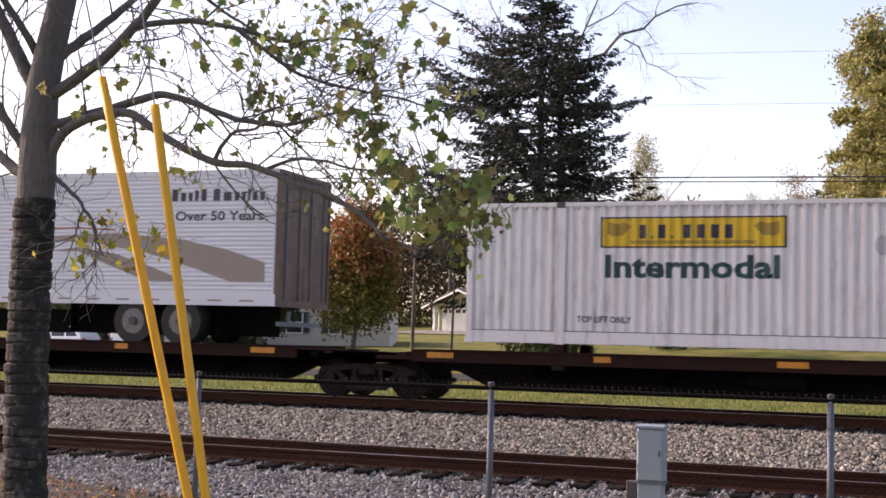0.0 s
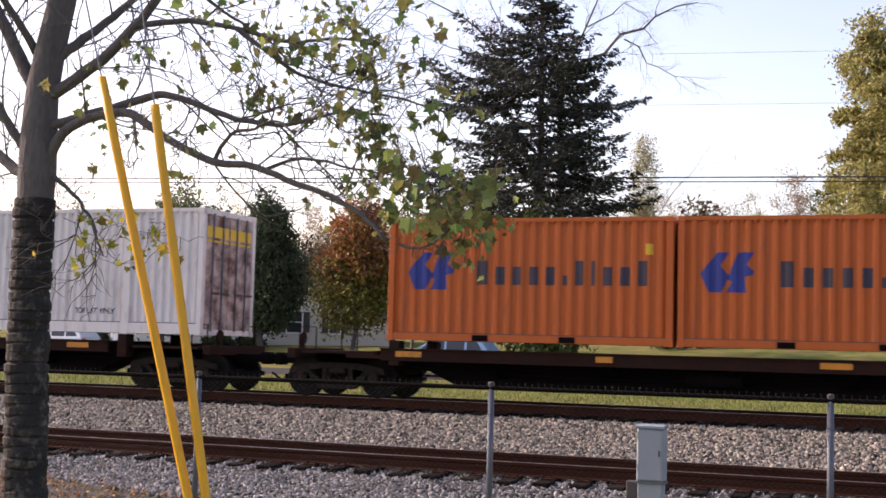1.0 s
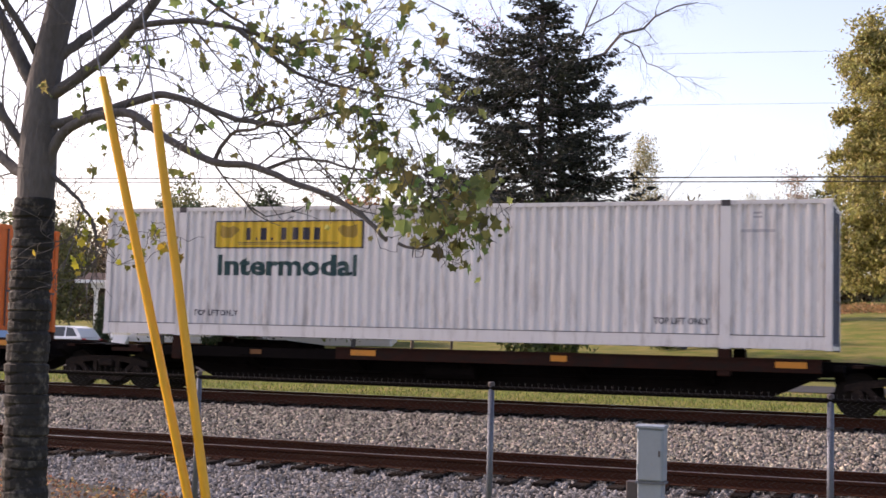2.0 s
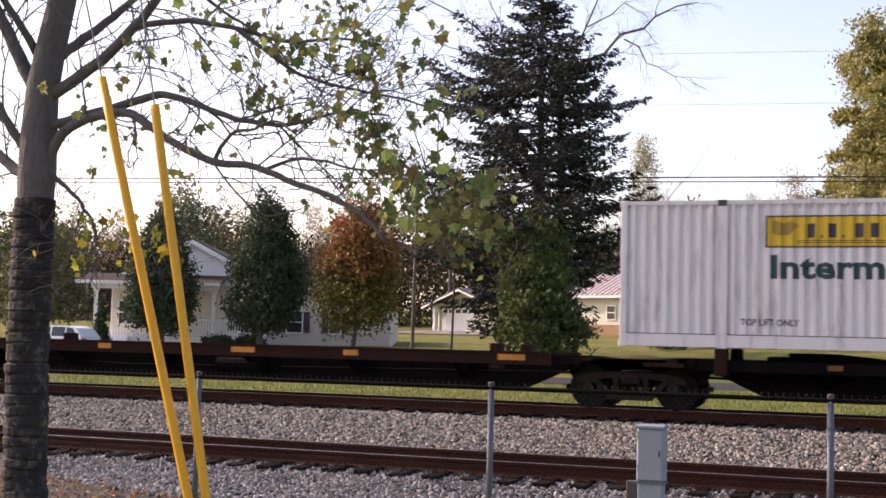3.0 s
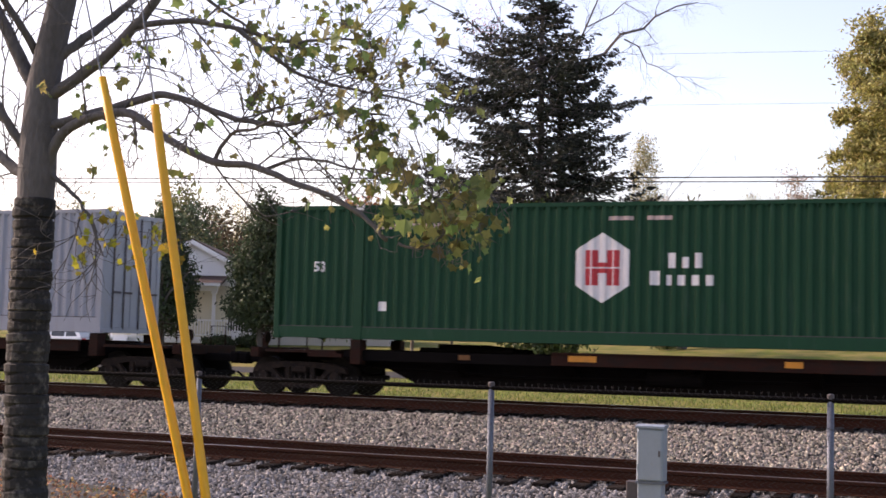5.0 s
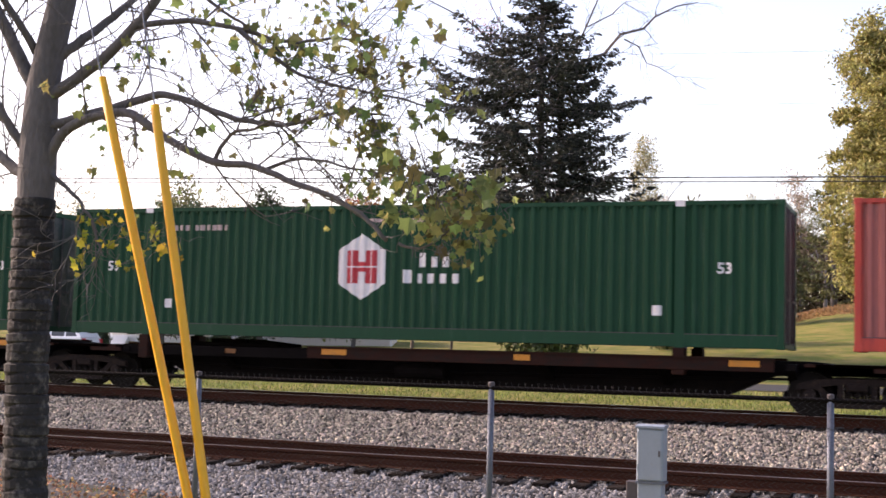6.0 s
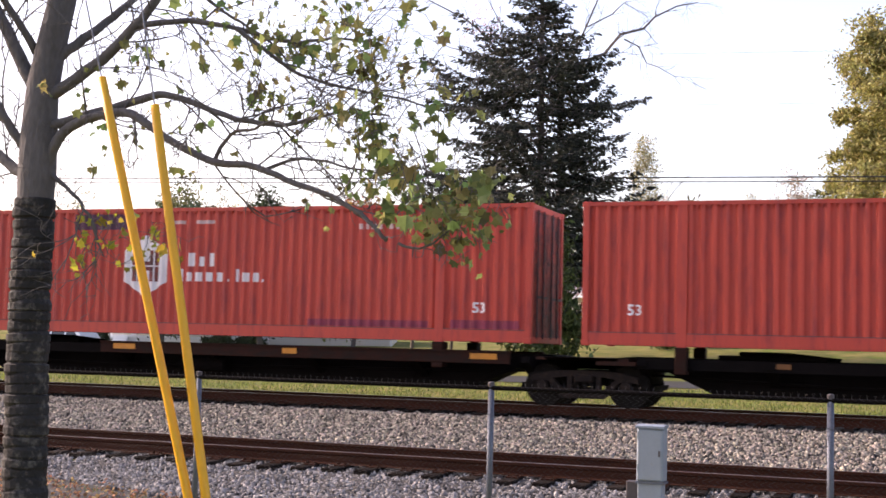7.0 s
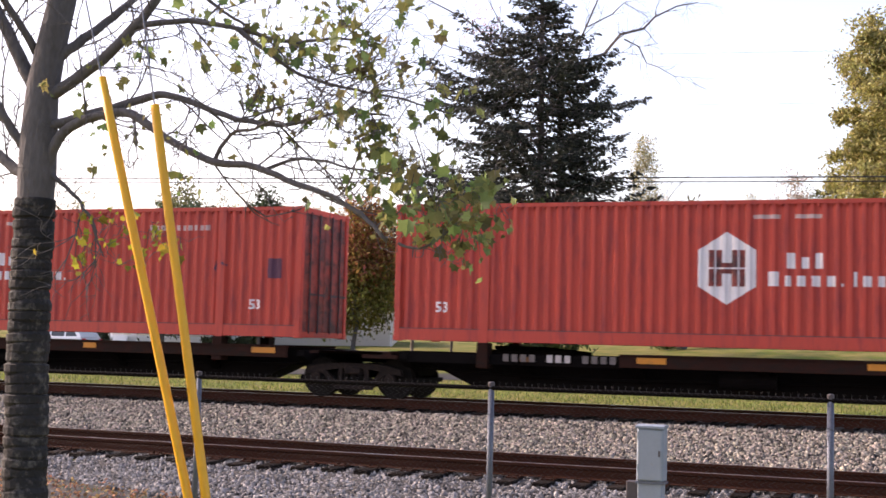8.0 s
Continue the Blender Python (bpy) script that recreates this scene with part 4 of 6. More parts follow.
# ---- foreground ----
def fence():
    t = thing("chain_link_fence", pose(0, 11.5, -0.32), "grey chain-link fence with steel posts beside the track", "fence")
    H = 1.54
    for x in (-16.0, -12.95, -9.9, -6.85, -3.755, -0.74, 2.3):
        p = part("post", tube(bmesh.new(), [(x, 0.03, 0), (x, 0.03, H)], [0.029, 0.029], 14), M["galv"], t, smooth=True)
        part("post_cap", tube(bmesh.new(), [(x, 0.03, H - 0.03), (x, 0.03, H + 0.002), (x, 0.03, H + 0.008), (x, 0.03, H + 0.012)], [0.031, 0.031, 0.026, 0.012], 14), M["casting"], p)
        for z in (0.25, 0.75, 1.25):
            part("tie_wire", tube(bmesh.new(), [(x, 0.03, z), (x, 0.03, z + 0.012)], [0.032, 0.032], 10), M["galv"], p)
    part("top_rail", tube(bmesh.new(), [(-17, 0.02, H - 0.045), (3, 0.02, H - 0.045)], [0.021, 0.021], 10), M["under"], t, "dark rusted top rail")
    verts, faces = [], []

    def strand(pts, r=0.00095):
        for a, b in zip(pts, pts[1:]):
            a, b = Vector(a), Vector(b)
            d = (b - a).normalized()
            u = d.cross(Vector((0, 1, 0))).normalized() * r
            w = Vector((0, r, 0))
            k = len(verts)
            verts.extend([a + u, a + w, a - u, a - w, b + u, b + w, b - u, b - w])
            for i in range(4):
                faces.append((k + i, k + (i + 1) % 4, k + 4 + (i + 1) % 4, k + 4 + i))

    dia = 0.062
    x = -13.0
    while x < 2.6:
        pts, s, z = [], 1, 0.03
        while z < H - 0.01:
            pts.append((x + s * dia / 2, s * 0.004, z))
            s, z = -s, z + dia / 2 * 1.02
        strand(pts)
        strand([(x + dia / 2, 0, H - 0.02), (x + dia * 0.4, 0, H + 0.012)])
        strand([(x + dia / 2, 0, H - 0.02), (x + dia * 0.68, 0, H + 0.01)])
        x += dia
    m = soup("wire_mesh", [tuple(v) for v in verts], faces, M["wire"], t)
    tagged(m, "woven diamond wire mesh", kind="stuff")


def guy_guard(top, foot, label):
    top, foot = Vector(top), Vector(foot)
    d = (foot - top).normalized()
    t = thing("guy_wire", pose(*foot), label, "guy wire", "guy wires with guards")
    bm = bmesh.new()
    n, r, ln = 10, 0.029, (foot - top).length - 0.25
    side = d.cross(Vector((0, 1, 0))).normalized()
    back = side.cross(d)
    rings = []
    for k in range(9):
        c = top - foot + d * ln * k / 8
        ring = []
        for i in range(n):
            a = -2.6 + 5.2 * i / (n - 1)
            v = side * math.sin(a) * r + back * math.cos(a) * r * -1.0
            ring.append((bm.verts.new(c + v), bm.verts.new(c + v * 0.86)))
        rings.append(ring)
    for ra, rb in zip(rings, rings[1:]):
        for i in range(n - 1):
            bm.faces.new((ra[i][0], ra[i + 1][0], rb[i + 1][0], rb[i][0]))
            bm.faces.new((ra[i][1], rb[i][1], rb[i + 1][1], ra[i + 1][1]))
    for ring in (rings[0], rings[-1]):
        for i in range(n - 1):
            bm.faces.new((ring[i][0], ring[i][1], ring[i + 1][1], ring[i + 1][0]))
    part("guard", bm, M["guard"], t, "yellow plastic sleeve", smooth=True)
    part("wire", tube(bmesh.new(), [top - foot - d * 5.5, top - foot, Vector((0, 0, 0))], [0.0055] * 3, 6), M["galv"], t, "stranded steel wire")
    part("anchor_rod", tube(bmesh.new(), [(0, 0, 0.0), d * 0.35], [0.011, 0.011], 6), M["galv"], t)


def utility_box():
    t = thing("signal_box", pose(-2.302, 11.1, -0.32), "grey steel signal cabinet on a post beside the fence", "utility box")
    b = part("cabinet", boxm(0, 0.23, 0, 0.19, 0.765, 1.22, bevel=0.012), M["box"], t, "grey painted cabinet")
    part("cabinet_door", boxm(0.014, 0.216, -0.01, 0.0, 0.78, 1.205, bevel=0.004), M["box"], b)
    part("rain_cap", prism_x(bmesh.new(), [(-0.022, 1.218), (-0.022, 1.236), (0.09, 1.248), (0.205, 1.236), (0.205, 1.218)], -0.008, 0.238), M["box"], b)
    part("latch", boxm(0.19, 0.204, -0.02, -0.01, 0.98, 1.03), M["casting"], b)
    for zz in (0.85, 1.12):
        part("hinge", tube(bmesh.new(), [(0.012, -0.008, zz), (0.012, -0.008, zz + 0.06)], [0.007, 0.007], 6), M["box"], b)
    part("pedestal", boxm(0.01, 0.218, 0.01, 0.175, 0.0, 0.752, bevel=0.008), M["box"], t)
    part("base_flange", boxm(-0.008, 0.238, -0.004, 0.195, 0.745, 0.767), M["galv"], t)
    part("junction_box", boxm(-0.094, 0.005, 0.035, 0.135, 0.55, 0.76, bevel=0.008), M["casting"], t, "small dark junction box")
    part("conduit", tube(bmesh.new(), [(-0.045, 0.085, 0), (-0.045, 0.085, 0.56)], [0.018, 0.018], 8), M["galv"], t)


fence()
guy_guard((-4.965, 7.0, 3.215), (-3.945, 7.0, -0.3), "steel guy wire in a yellow plastic guard")
guy_guard((-4.573, 7.02, 3.025), (-3.915, 7.02, -0.3), "shorter-sleeved steel guy wire in a yellow plastic guard")
utility_box()

# ---- the near tree ----
TREE_Y = 8.2
BOUGHS = [
    (0.048, 0.014, [(-6.30, 2.72), (-6.17, 3.03), (-5.90, 3.18), (-5.50, 3.20), (-5.20, 3.02), (-4.77, 2.82), (-4.40, 2.77), (-4.08, 2.64), (-3.82, 2.56), (-3.56, 2.42), (-3.36, 2.24)]),
    (0.044, 0.007, [(-6.30, 3.14), (-5.85, 3.23), (-5.36, 3.34), (-5.17, 3.33), (-4.74, 3.17), (-4.37, 3.09), (-4.10, 3.11), (-3.79, 3.16), (-3.45, 3.12)]),
    (0.05, 0.03, [(-6.30, 3.36), (-5.82, 3.64), (-5.54, 3.88), (-5.37, 4.05), (-5.2, 4.3)]),
    (0.046, 0.028, [(-6.25, 3.66), (-6.08, 3.84), (-5.97, 3.98), (-5.80, 4.2)]),
    (0.028, 0.008, [(-5.52, 3.88), (-5.10, 3.90), (-4.67, 3.81), (-4.30, 3.71), (-4.03, 3.73), (-3.80, 3.72)]),
    (0.02, 0.006, [(-4.67, 3.81), (-4.39, 3.59), (-4.16, 3.45), (-3.85, 3.36), (-3.41, 3.26), (-3.08, 3.15)]),
    (0.05, 0.04, [(-6.42, 2.76), (-6.60, 2.83), (-6.85, 3.0)]),
    (0.04, 0.03, [(-6.44, 2.92), (-6.55, 3.10), (-6.63, 3.26), (-6.80, 3.6)]),
    (0.06, 0.045, [(-6.38, 3.40), (-6.55, 3.66), (-6.67, 3.89), (-6.9, 4.25)]),
    (0.035, 0.025, [(-6.42, 3.72), (-6.50, 3.95), (-6.62, 4.2)]),
    (0.022, 0.006, [(-6.25, 2.78), (-6.1, 2.68), (-5.97, 2.55), (-5.86, 2.38), (-5.82, 2.25), (-5.78, 2.16)]),
    (0.018, 0.006, [(-4.82, 2.84), (-4.64, 3.02), (-4.41, 3.04), (-4.19, 3.07), (-4.01, 2.96)]),
    (0.016, 0.006, [(-5.05, 4.15), (-4.87, 3.99), (-4.58, 3.81), (-4.39, 3.67), (-4.29, 3.54)]),
    (0.012, 0.005, [(-3.36, 2.24), (-3.2, 2.2), (-3.0, 2.3), (-2.85, 2.45)]),
    (0.016, 0.005, [(-4.40, 2.77), (-4.1, 2.84), (-3.7, 2.76), (-3.4, 2.7)]),
]
# where the leafy twigs spread: centre, radii, twigs, share with leaves, leaf size
CLOUDS = [
    (-5.18, 3.61, 1.05, 0.42, 130, 0.40, 0.050), (-3.92, 3.52, 0.90, 0.50, 230, 0.62, 0.050), (-3.36, 3.15, 0.33, 0.52, 110, 0.8, 0.055),
    (-3.04, 2.43, 0.40, 0.36, 170, 0.95, 0.06), (-5.65, 2.25, 0.62, 0.22, 60, 0.85, 0.045), (-4.48, 2.90, 0.95, 0.30, 90, 0.22, 0.045),
    (-3.92, 2.62, 0.55, 0.25, 45, 0.3, 0.05), (-3.54, 2.77, 0.38, 0.26, 60, 0.9, 0.055), (-6.0, 2.72, 0.42, 0.33, 45, 0.25, 0.04),
    (-6.66, 3.6, 0.28, 0.8, 40, 0.25, 0.045), (-5.8, 3.15, 0.7, 0.3, 60, 0.45, 0.05), (-4.3, 3.95, 1.0, 0.2, 70, 0.6, 0.055),
    (-6.72, 2.75, 0.25, 0.3, 22, 0.3, 0.04)]
LEAF = [(0, 0), (0.28, 0.12), (0.55, 0.05), (0.42, 0.38), (0.5, 0.72), (0.22, 0.66), (0, 1.0), (-0.22, 0.66), (-0.5, 0.72), (-0.42, 0.38), (-0.55, 0.05), (-0.28, 0.12)]


SWAY = []
M["leaf_yellow"] = mat("yellow_green_leaf", (0.30, 0.27, 0.03), 0.6, vary=0.25, scale=1.2, random_by="island", hue=0.04, trans=0.5)


def near_tree():
    rs = np.random.RandomState(11)
    t = thing("shade_tree", pose(-6.34, TREE_Y, -0.32), "half-bare tree with sparse green leaves, trunk in black sleeve", "tree")
    o = Vector((-6.34, TREE_Y, -0.32))
    stem = [(-6.32, -0.32, 0.16), (-6.33, 0.33, 0.143), (-6.37, 1.5, 0.136), (-6.37, 2.38, 0.132), (-6.36, 2.8, 0.145), (-6.36, 3.05, 0.138), (-6.35, 3.4, 0.125), (-6.30, 3.7, 0.115), (-6.2, 4.15, 0.105), (-6.1, 4.8, 0.085), (-6.05, 5.6, 0.06)]
    trunk = part("trunk", tube(bmesh.new(), [Vector((x, TREE_Y, z)) - o for x, z, r in stem], [r for x, z, r in stem], 16), M["bark"], t, "grey-brown bark trunk", smooth=True)
    # ribbed sleeve round the lower trunk
    pts, rad = [], []
    z, k = -0.3, 0
    while z < 2.55:
        x = np.interp(z, [a[1] for a in stem], [a[0] for a in stem])
        r = np.interp(z, [a[1] for a in stem], [a[2] for a in stem])
        wob = 0.004 * math.sin(z * 9) + 0.004 * math.sin(z * 23)
        pts += [Vector((x + wob, TREE_Y, z)) - o, Vector((x + wob, TREE_Y, z + 0.012)) - o, Vector((x + wob, TREE_Y, z + 0.062)) - o, Vector((x + wob, TREE_Y, z + 0.074)) - o]
        rad += [r + 0.008, r + 0.019 + 0.004 * (k % 3), r + 0.019 + 0.004 * (k % 3), r + 0.008]
        z += 0.078 + 0.008 * math.sin(k * 1.7)
        k += 1
    part("trunk_sleeve", tube(bmesh.new(), pts, rad, 18), M["wrap"], t, "black ribbed wrapping, worn and stained")
    nodes, rads, arcs = [], [], []
    for r0, r1, pl in BOUGHS:
        pv, off = [], rs.uniform(-0.35, 0.35)
        n = len(pl)
        for i, (x, zz) in enumerate(pl):
            pv.append(Vector((x, TREE_Y + off * i / max(n - 1, 1), zz)) - o)
        fine = []
        for i in range(n - 1):
            p0, p1, p2, p3 = pv[max(i - 1, 0)], pv[i], pv[i + 1], pv[min(i + 2, n - 1)]
            for s in range(4):
                u = s / 4
                fine.append(0.5 * ((2 * p1) + (p2 - p0) * u + (2 * p0 - 5 * p1 + 4 * p2 - p3) * u * u + (3 * p1 - p0 - 3 * p2 + p3) * u ** 3))
        fine.append(pv[-1])
        fine = [p + Vector(rs.uniform(-1, 1, 3)) * 0.006 for p in fine]
        rr = [r0 + (r1 - r0) * (i / (len(fine) - 1)) ** 0.7 for i in range(len(fine))]
        part("limb", tube(bmesh.new(), fine, rr, 9), M["bark"], t, smooth=True)
        nodes += [p[:] for p in fine[2:]]
        rads += rr[2:]
        arcs.append((fine, rr))
    bm = bmesh.new()

    def twig(p, d, ln, r, depth):
        """A slender shoot that bends up at its end and forks."""
        pts, q = [p], p
        bend = Vector((rs.normal(0, 0.12), rs.normal(0, 0.10), rs.normal(0.03, 0.10)))
        for k in range(5):
            d = (d + bend + Vector(rs.normal(0, 0.09, 3))).normalized()
            q = q + d * ln / 5
            pts.append(q)
        if max(v.x for v in pts) > 3.75 or any(v.z < 2.7 and v.x > 1.0 for v in pts):
            return
        tube(bm, pts, [r, r * 0.9, r * 0.78, r * 0.66, r * 0.55, r * 0.4], 4)
        nodes.extend(v[:] for v in pts[1:])
        rads.extend([r * 0.8] * 5)
        if depth:
            for k in range(rs.randint(2, 5)):
                j = rs.randint(1, 6)
                dd = (pts[j] - pts[j - 1]).normalized()
                a = rs.choice([-1, 1]) * rs.uniform(0.45, 1.0)
                nd = Vector((dd.x * math.cos(a) - dd.z * math.sin(a), dd.y + rs.normal(0, 0.3), dd.x * math.sin(a) + dd.z * math.cos(a))).normalized()
                twig(pts[j], nd, ln * rs.uniform(0.45, 0.75), max(r * 0.68, 0.0028), depth - 1)

    for fine, rr in arcs:
        length = sum((a - b).length for a, b in zip(fine, fine[1:]))
        for k in range(int(length * 5.2)):
            j = rs.randint(max(1, len(fine) // 5), len(fine))
            dd = (fine[j] - fine[j - 1]).normalized()
            a = rs.choice([-1, 1]) * rs.uniform(0.4, 1.0)
            nd = Vector((dd.x * math.cos(a) - dd.z * math.sin(a), dd.y + rs.normal(0, 0.35), dd.x * math.sin(a) + dd.z * math.cos(a))).normalized()
            twig(fine[j], nd, rs.uniform(0.3, 0.75), min(rr[j] * 0.55, 0.0085), 2)
    nodes, rads = np.array(nodes), np.array(rads)
    att = []
    for ci, (cx, cz, rx, rz, n, share, size) in enumerate(CLOUDS):
        n = int(n * 1.25)
        a, q = rs.uniform(0, 6.283, n), np.sqrt(rs.uniform(0, 1, n))
        for i in range(len(a)):
            att.append((cx + math.cos(a[i]) * q[i] * rx - o.x, rs.normal(0, 0.28), cz + math.sin(a[i]) * q[i] * rz - o.z, share, size, ci))
    att = np.array(att)
    d = np.array([np.min(np.linalg.norm(nodes - p[:3], axis=1)) for p in att])
    beds = {}
    for p in att[np.argsort(d)]:
        dist = np.linalg.norm(nodes - p[:3], axis=1) + 0.5 * (nodes[:, 0] > p[0] + 0.05)
        k = int(np.argmin(dist))
        a, b = Vector(nodes[k]), Vector(p[:3])
        ln = (b - a).length
        if ln < 0.02:
            continue
        m1 = a.lerp(b, 0.35) + Vector(rs.normal(0, 0.05, 3)) * ln + Vector((0, 0, 0.06 * ln))
        m2 = a.lerp(b, 0.7) + Vector(rs.normal(0, 0.05, 3)) * ln + Vector((0, 0, 0.04 * ln))
        r = max(min(rads[k] * 0.7, 0.006), 0.003)
        tube(bm, [a, m1, m2, b], [r, r * 0.85, r * 0.7, max(r * 0.5, 0.0024)], 4)
        nodes = np.vstack([nodes, m1[:], m2[:], b[:]])
        rads = np.append(rads, [r * 0.85, r * 0.7, max(r * 0.5, 0.003)])
        tuft = noise.noise(Vector((b.x, 0, b.z)) * 3.4) > (-0.05 if p[5] != 3 else -0.35)
        if tuft and rs.rand() < p[3] * 0.8 and b.x > 0.12:
            for j in range(rs.randint(1, 5)):
                c = (b if j == 0 else m2.lerp(b, rs.rand())) + Vector(rs.normal(0, 0.045, 3))
                s = p[4] * rs.choice([0.7, 1.0, 1.3, 1.7]) * rs.uniform(0.8, 1.2)
                q = Euler((rs.normal(1.5, 0.6), rs.normal(0, 0.6), rs.uniform(0, 6.28))).to_matrix() @ Matrix.Rotation(rs.normal(math.pi, 0.7), 3, "Z")
                fold, curl = rs.uniform(-0.3, 0.6), rs.uniform(-0.5, 0.3)
                lv, lf = beds.setdefault(int(p[5]), ([], []))
                base = len(lv)
                for u, w in LEAF:
                    lv.append(tuple(c + q @ Vector((u * s, w * s, (abs(u) * fold + w * w * curl) * s)) - Vector((CLOUDS[int(p[5])][0] - o.x, 0, CLOUDS[int(p[5])][1] - o.z))))
                lf.append(tuple(range(base, base + 7)))
                lf.append((base, *range(base + 6, base + 12)))
    tagged(part("twig_crown", bm, M["bark"], t, "bare grey twigs"), kind="stuff")
    for ci, (lv, lf) in sorted(beds.items()):
        ob = tagged(soup("leaves", lv, lf, M["leaf_yellow"] if ci == 4 else M["leaf"], t, "green, yellow and rust lobed leaves"), kind="stuff")
        at = (CLOUDS[ci][0] - o.x, 0, CLOUDS[ci][1] - o.z)
        ob.location = at
        SWAY.append((ob, at, ci))


near_tree()

# fallen leaves and grass on the verge
def verge():
    rs = np.random.RandomState(4)
    v, f = [], []
    for i in range(2600):
        x, y = rs.uniform(-12.5, -6.0), rs.uniform(12.0, 15.3)
        if y > 14.4 - (x + 10.78) * 0.45 + rs.normal(0, 0.18):
            continue
        z = float(ground_z(x, y)) + rs.uniform(0, 0.05)
        s = rs.uniform(0.03, 0.06)
        q = Euler((rs.normal(0, 0.6), rs.normal(0, 0.6), rs.uniform(0, 6.28))).to_matrix()
        k = len(v)
        v += [tuple(Vector((x, y, z)) + q @ Vector((a * s, b * s, c * s))) for a, b, c in ((-0.6, 0, 0), (0, -0.5, 0.2), (0.7, 0, 0), (0, 0.5, 0.2))]
        f.append((k, k + 1, k + 2, k + 3))
    tagged(soup("fallen_leaves", v, f, M["deadleaf"]), "brown fallen leaves strewn on the verge", "leaves", kind="stuff")
    v, f = [], []
    for i in range(9000):
        x, y = rs.uniform(-13, -6.0), rs.uniform(12.0, 15.4)
        if y > 14.3 - (x + 10.78) * 0.45 + rs.normal(0, 0.12) or rs.rand() < 0.75:
            continue
        z = float(ground_z(x, y)) - 0.02
        h, a, w = rs.uniform(0.03, 0.09), rs.uniform(0, 6.28), 0.004
        k = len(v)
        dx, dy = math.cos(a), math.sin(a)
        v += [(x - dy * w, y + dx * w, z), (x + dy * w, y - dx * w, z), (x + dx * h * 0.5, y + dy * h * 0.5, z + h)]
        f.append((k, k + 1, k + 2))
    tagged(soup("verge_grass", v, f, M["grassblade"]), "short dry grass on the verge by the ballast", "grass", kind="stuff")


verge()


# ---- trees behind the railway ----
def leaf_quads(centres, sizes, rs, aspect=0.7, droop=0.0):
    """Small bent leaf cards at the centres, turned at random."""
    n = len(centres)
    q = rs.normal(size=(n, 3, 3))
    u = q[:, 0] / np.linalg.norm(q[:, 0], axis=1, keepdims=True)
    u[:, 2] -= droop
    u /= np.linalg.norm(u, axis=1, keepdims=True)
    w = np.cross(u, q[:, 1])
    w /= np.linalg.norm(w, axis=1, keepdims=True)
    s = sizes[:, None]
    c = np.asarray(centres)
    v = np.stack([c - u * s, c - w * s * aspect * 0.6, c + u * s, c + w * s * aspect * 0.6], 1).reshape(-1, 3)
    f = np.arange(4 * n).reshape(n, 4)
    return v, f


def quad_mesh(name, v, f, material, parent, label=""):
    me = bpy.data.meshes.new(name)
    me.vertices.add(len(v))
    me.vertices.foreach_set("co", v.ravel())
    me.loops.add(f.size)
    me.loops.foreach_set("vertex_index", f.ravel())
    me.polygons.add(len(f))
    me.polygons.foreach_set("loop_start", np.arange(0, f.size, 4))
    me.update(calc_edges=True)
    return tagged(part(name, me, material, parent, label), kind="stuff")


def branches(bm, p, d, ln, r, depth, rs, spread=0.55, up=0.12, tips=None, sides=5, kids=3):
    """Grows a limb and its side limbs."""
    pts, rad, q = [p.copy()], [r], p.copy()
    n = 4
    for i in range(n):
        d = (d + Vector(rs.normal(0, 0.13, 3)) + Vector((0, 0, up * 0.3))).normalized()
        q = q + d * ln / n
        pts.append(q.copy())
        rad.append(r * (1 - 0.45 * (i + 1) / n))
    tube(bm, pts, rad, max(3, sides))
    if tips is not None and depth <= 1:
        tips.extend(pts[2:])
    if depth == 0:
        return
    for k in range(kids + (1 if depth > 2 else 0)):
        j = rs.randint(2, n + 1) if k else n
        a = rs.uniform(0, 6.28)
        o = d.orthogonal().normalized()
        o = Matrix.Rotation(a, 3, d) @ o
        nd = (d + o * rs.uniform(spread * 0.6, spread * 1.5)).normalized()
        branches(bm, pts[j], nd, ln * rs.uniform(0.6, 0.85), rad[j] * rs.uniform(0.55, 0.75), depth - 1, rs, spread, up, tips, sides - 1, kids)


def leafy_tree(name, x, y, crown, n, size, material, label, seed, trunk_r=0.15, clump=0.5, hollow=0.35, fork=1, category="tree", trunk_top=None, per=26):
    """crown: ellipsoids (dx, dy, z, rx, ry, rz) round the stem, z above the foot."""
    rs = np.random.RandomState(seed)
    z0 = float(ground_z(x, y)) - 0.05
    t = thing(name, pose(x, y, z0), label, category, "background trees")
    top = trunk_top or max(c[2] for c in crown)
    bm = bmesh.new()
    for k in range(fork):
        d = Vector((rs.normal(0, 0.12 + 0.1 * (fork > 1)), rs.normal(0, 0.12), 1)).normalized()
        branches(bm, Vector((rs.normal(0, 0.12) * (fork > 1), 0, 0)), d, top * 0.55, trunk_r, 3, rs, 0.5, 0.1)
    part("trunk", bm, M["bark"], t)
    vol = np.array([c[3] * c[4] * c[5] for c in crown])
    cs = []
    m = max(12, n // per)
    for c, k in zip(crown, rs.multinomial(m, vol / vol.sum())):
        p = rs.normal(size=(k, 3))
        p /= np.linalg.norm(p, axis=1, keepdims=True)
        p *= rs.uniform(hollow, 1.0, (k, 1)) ** 0.6
        cs.append(p * np.array(c[3:6]) + np.array(c[0:3]))
    cs = np.concatenate(cs)
    pick = rs.randint(0, len(cs), n)
    pos = cs[pick] + rs.normal(size=(n, 3)) * clump * np.array([1, 1, 0.7]) * rs.uniform(0.5, 1.1, len(cs))[pick][:, None]
    pos[:, 2] = np.maximum(pos[:, 2], 0.15)
    v, f = leaf_quads(pos, size * rs.uniform(0.6, 1.3, n), rs)
    quad_mesh("crown", v, f, material, t)
    return t


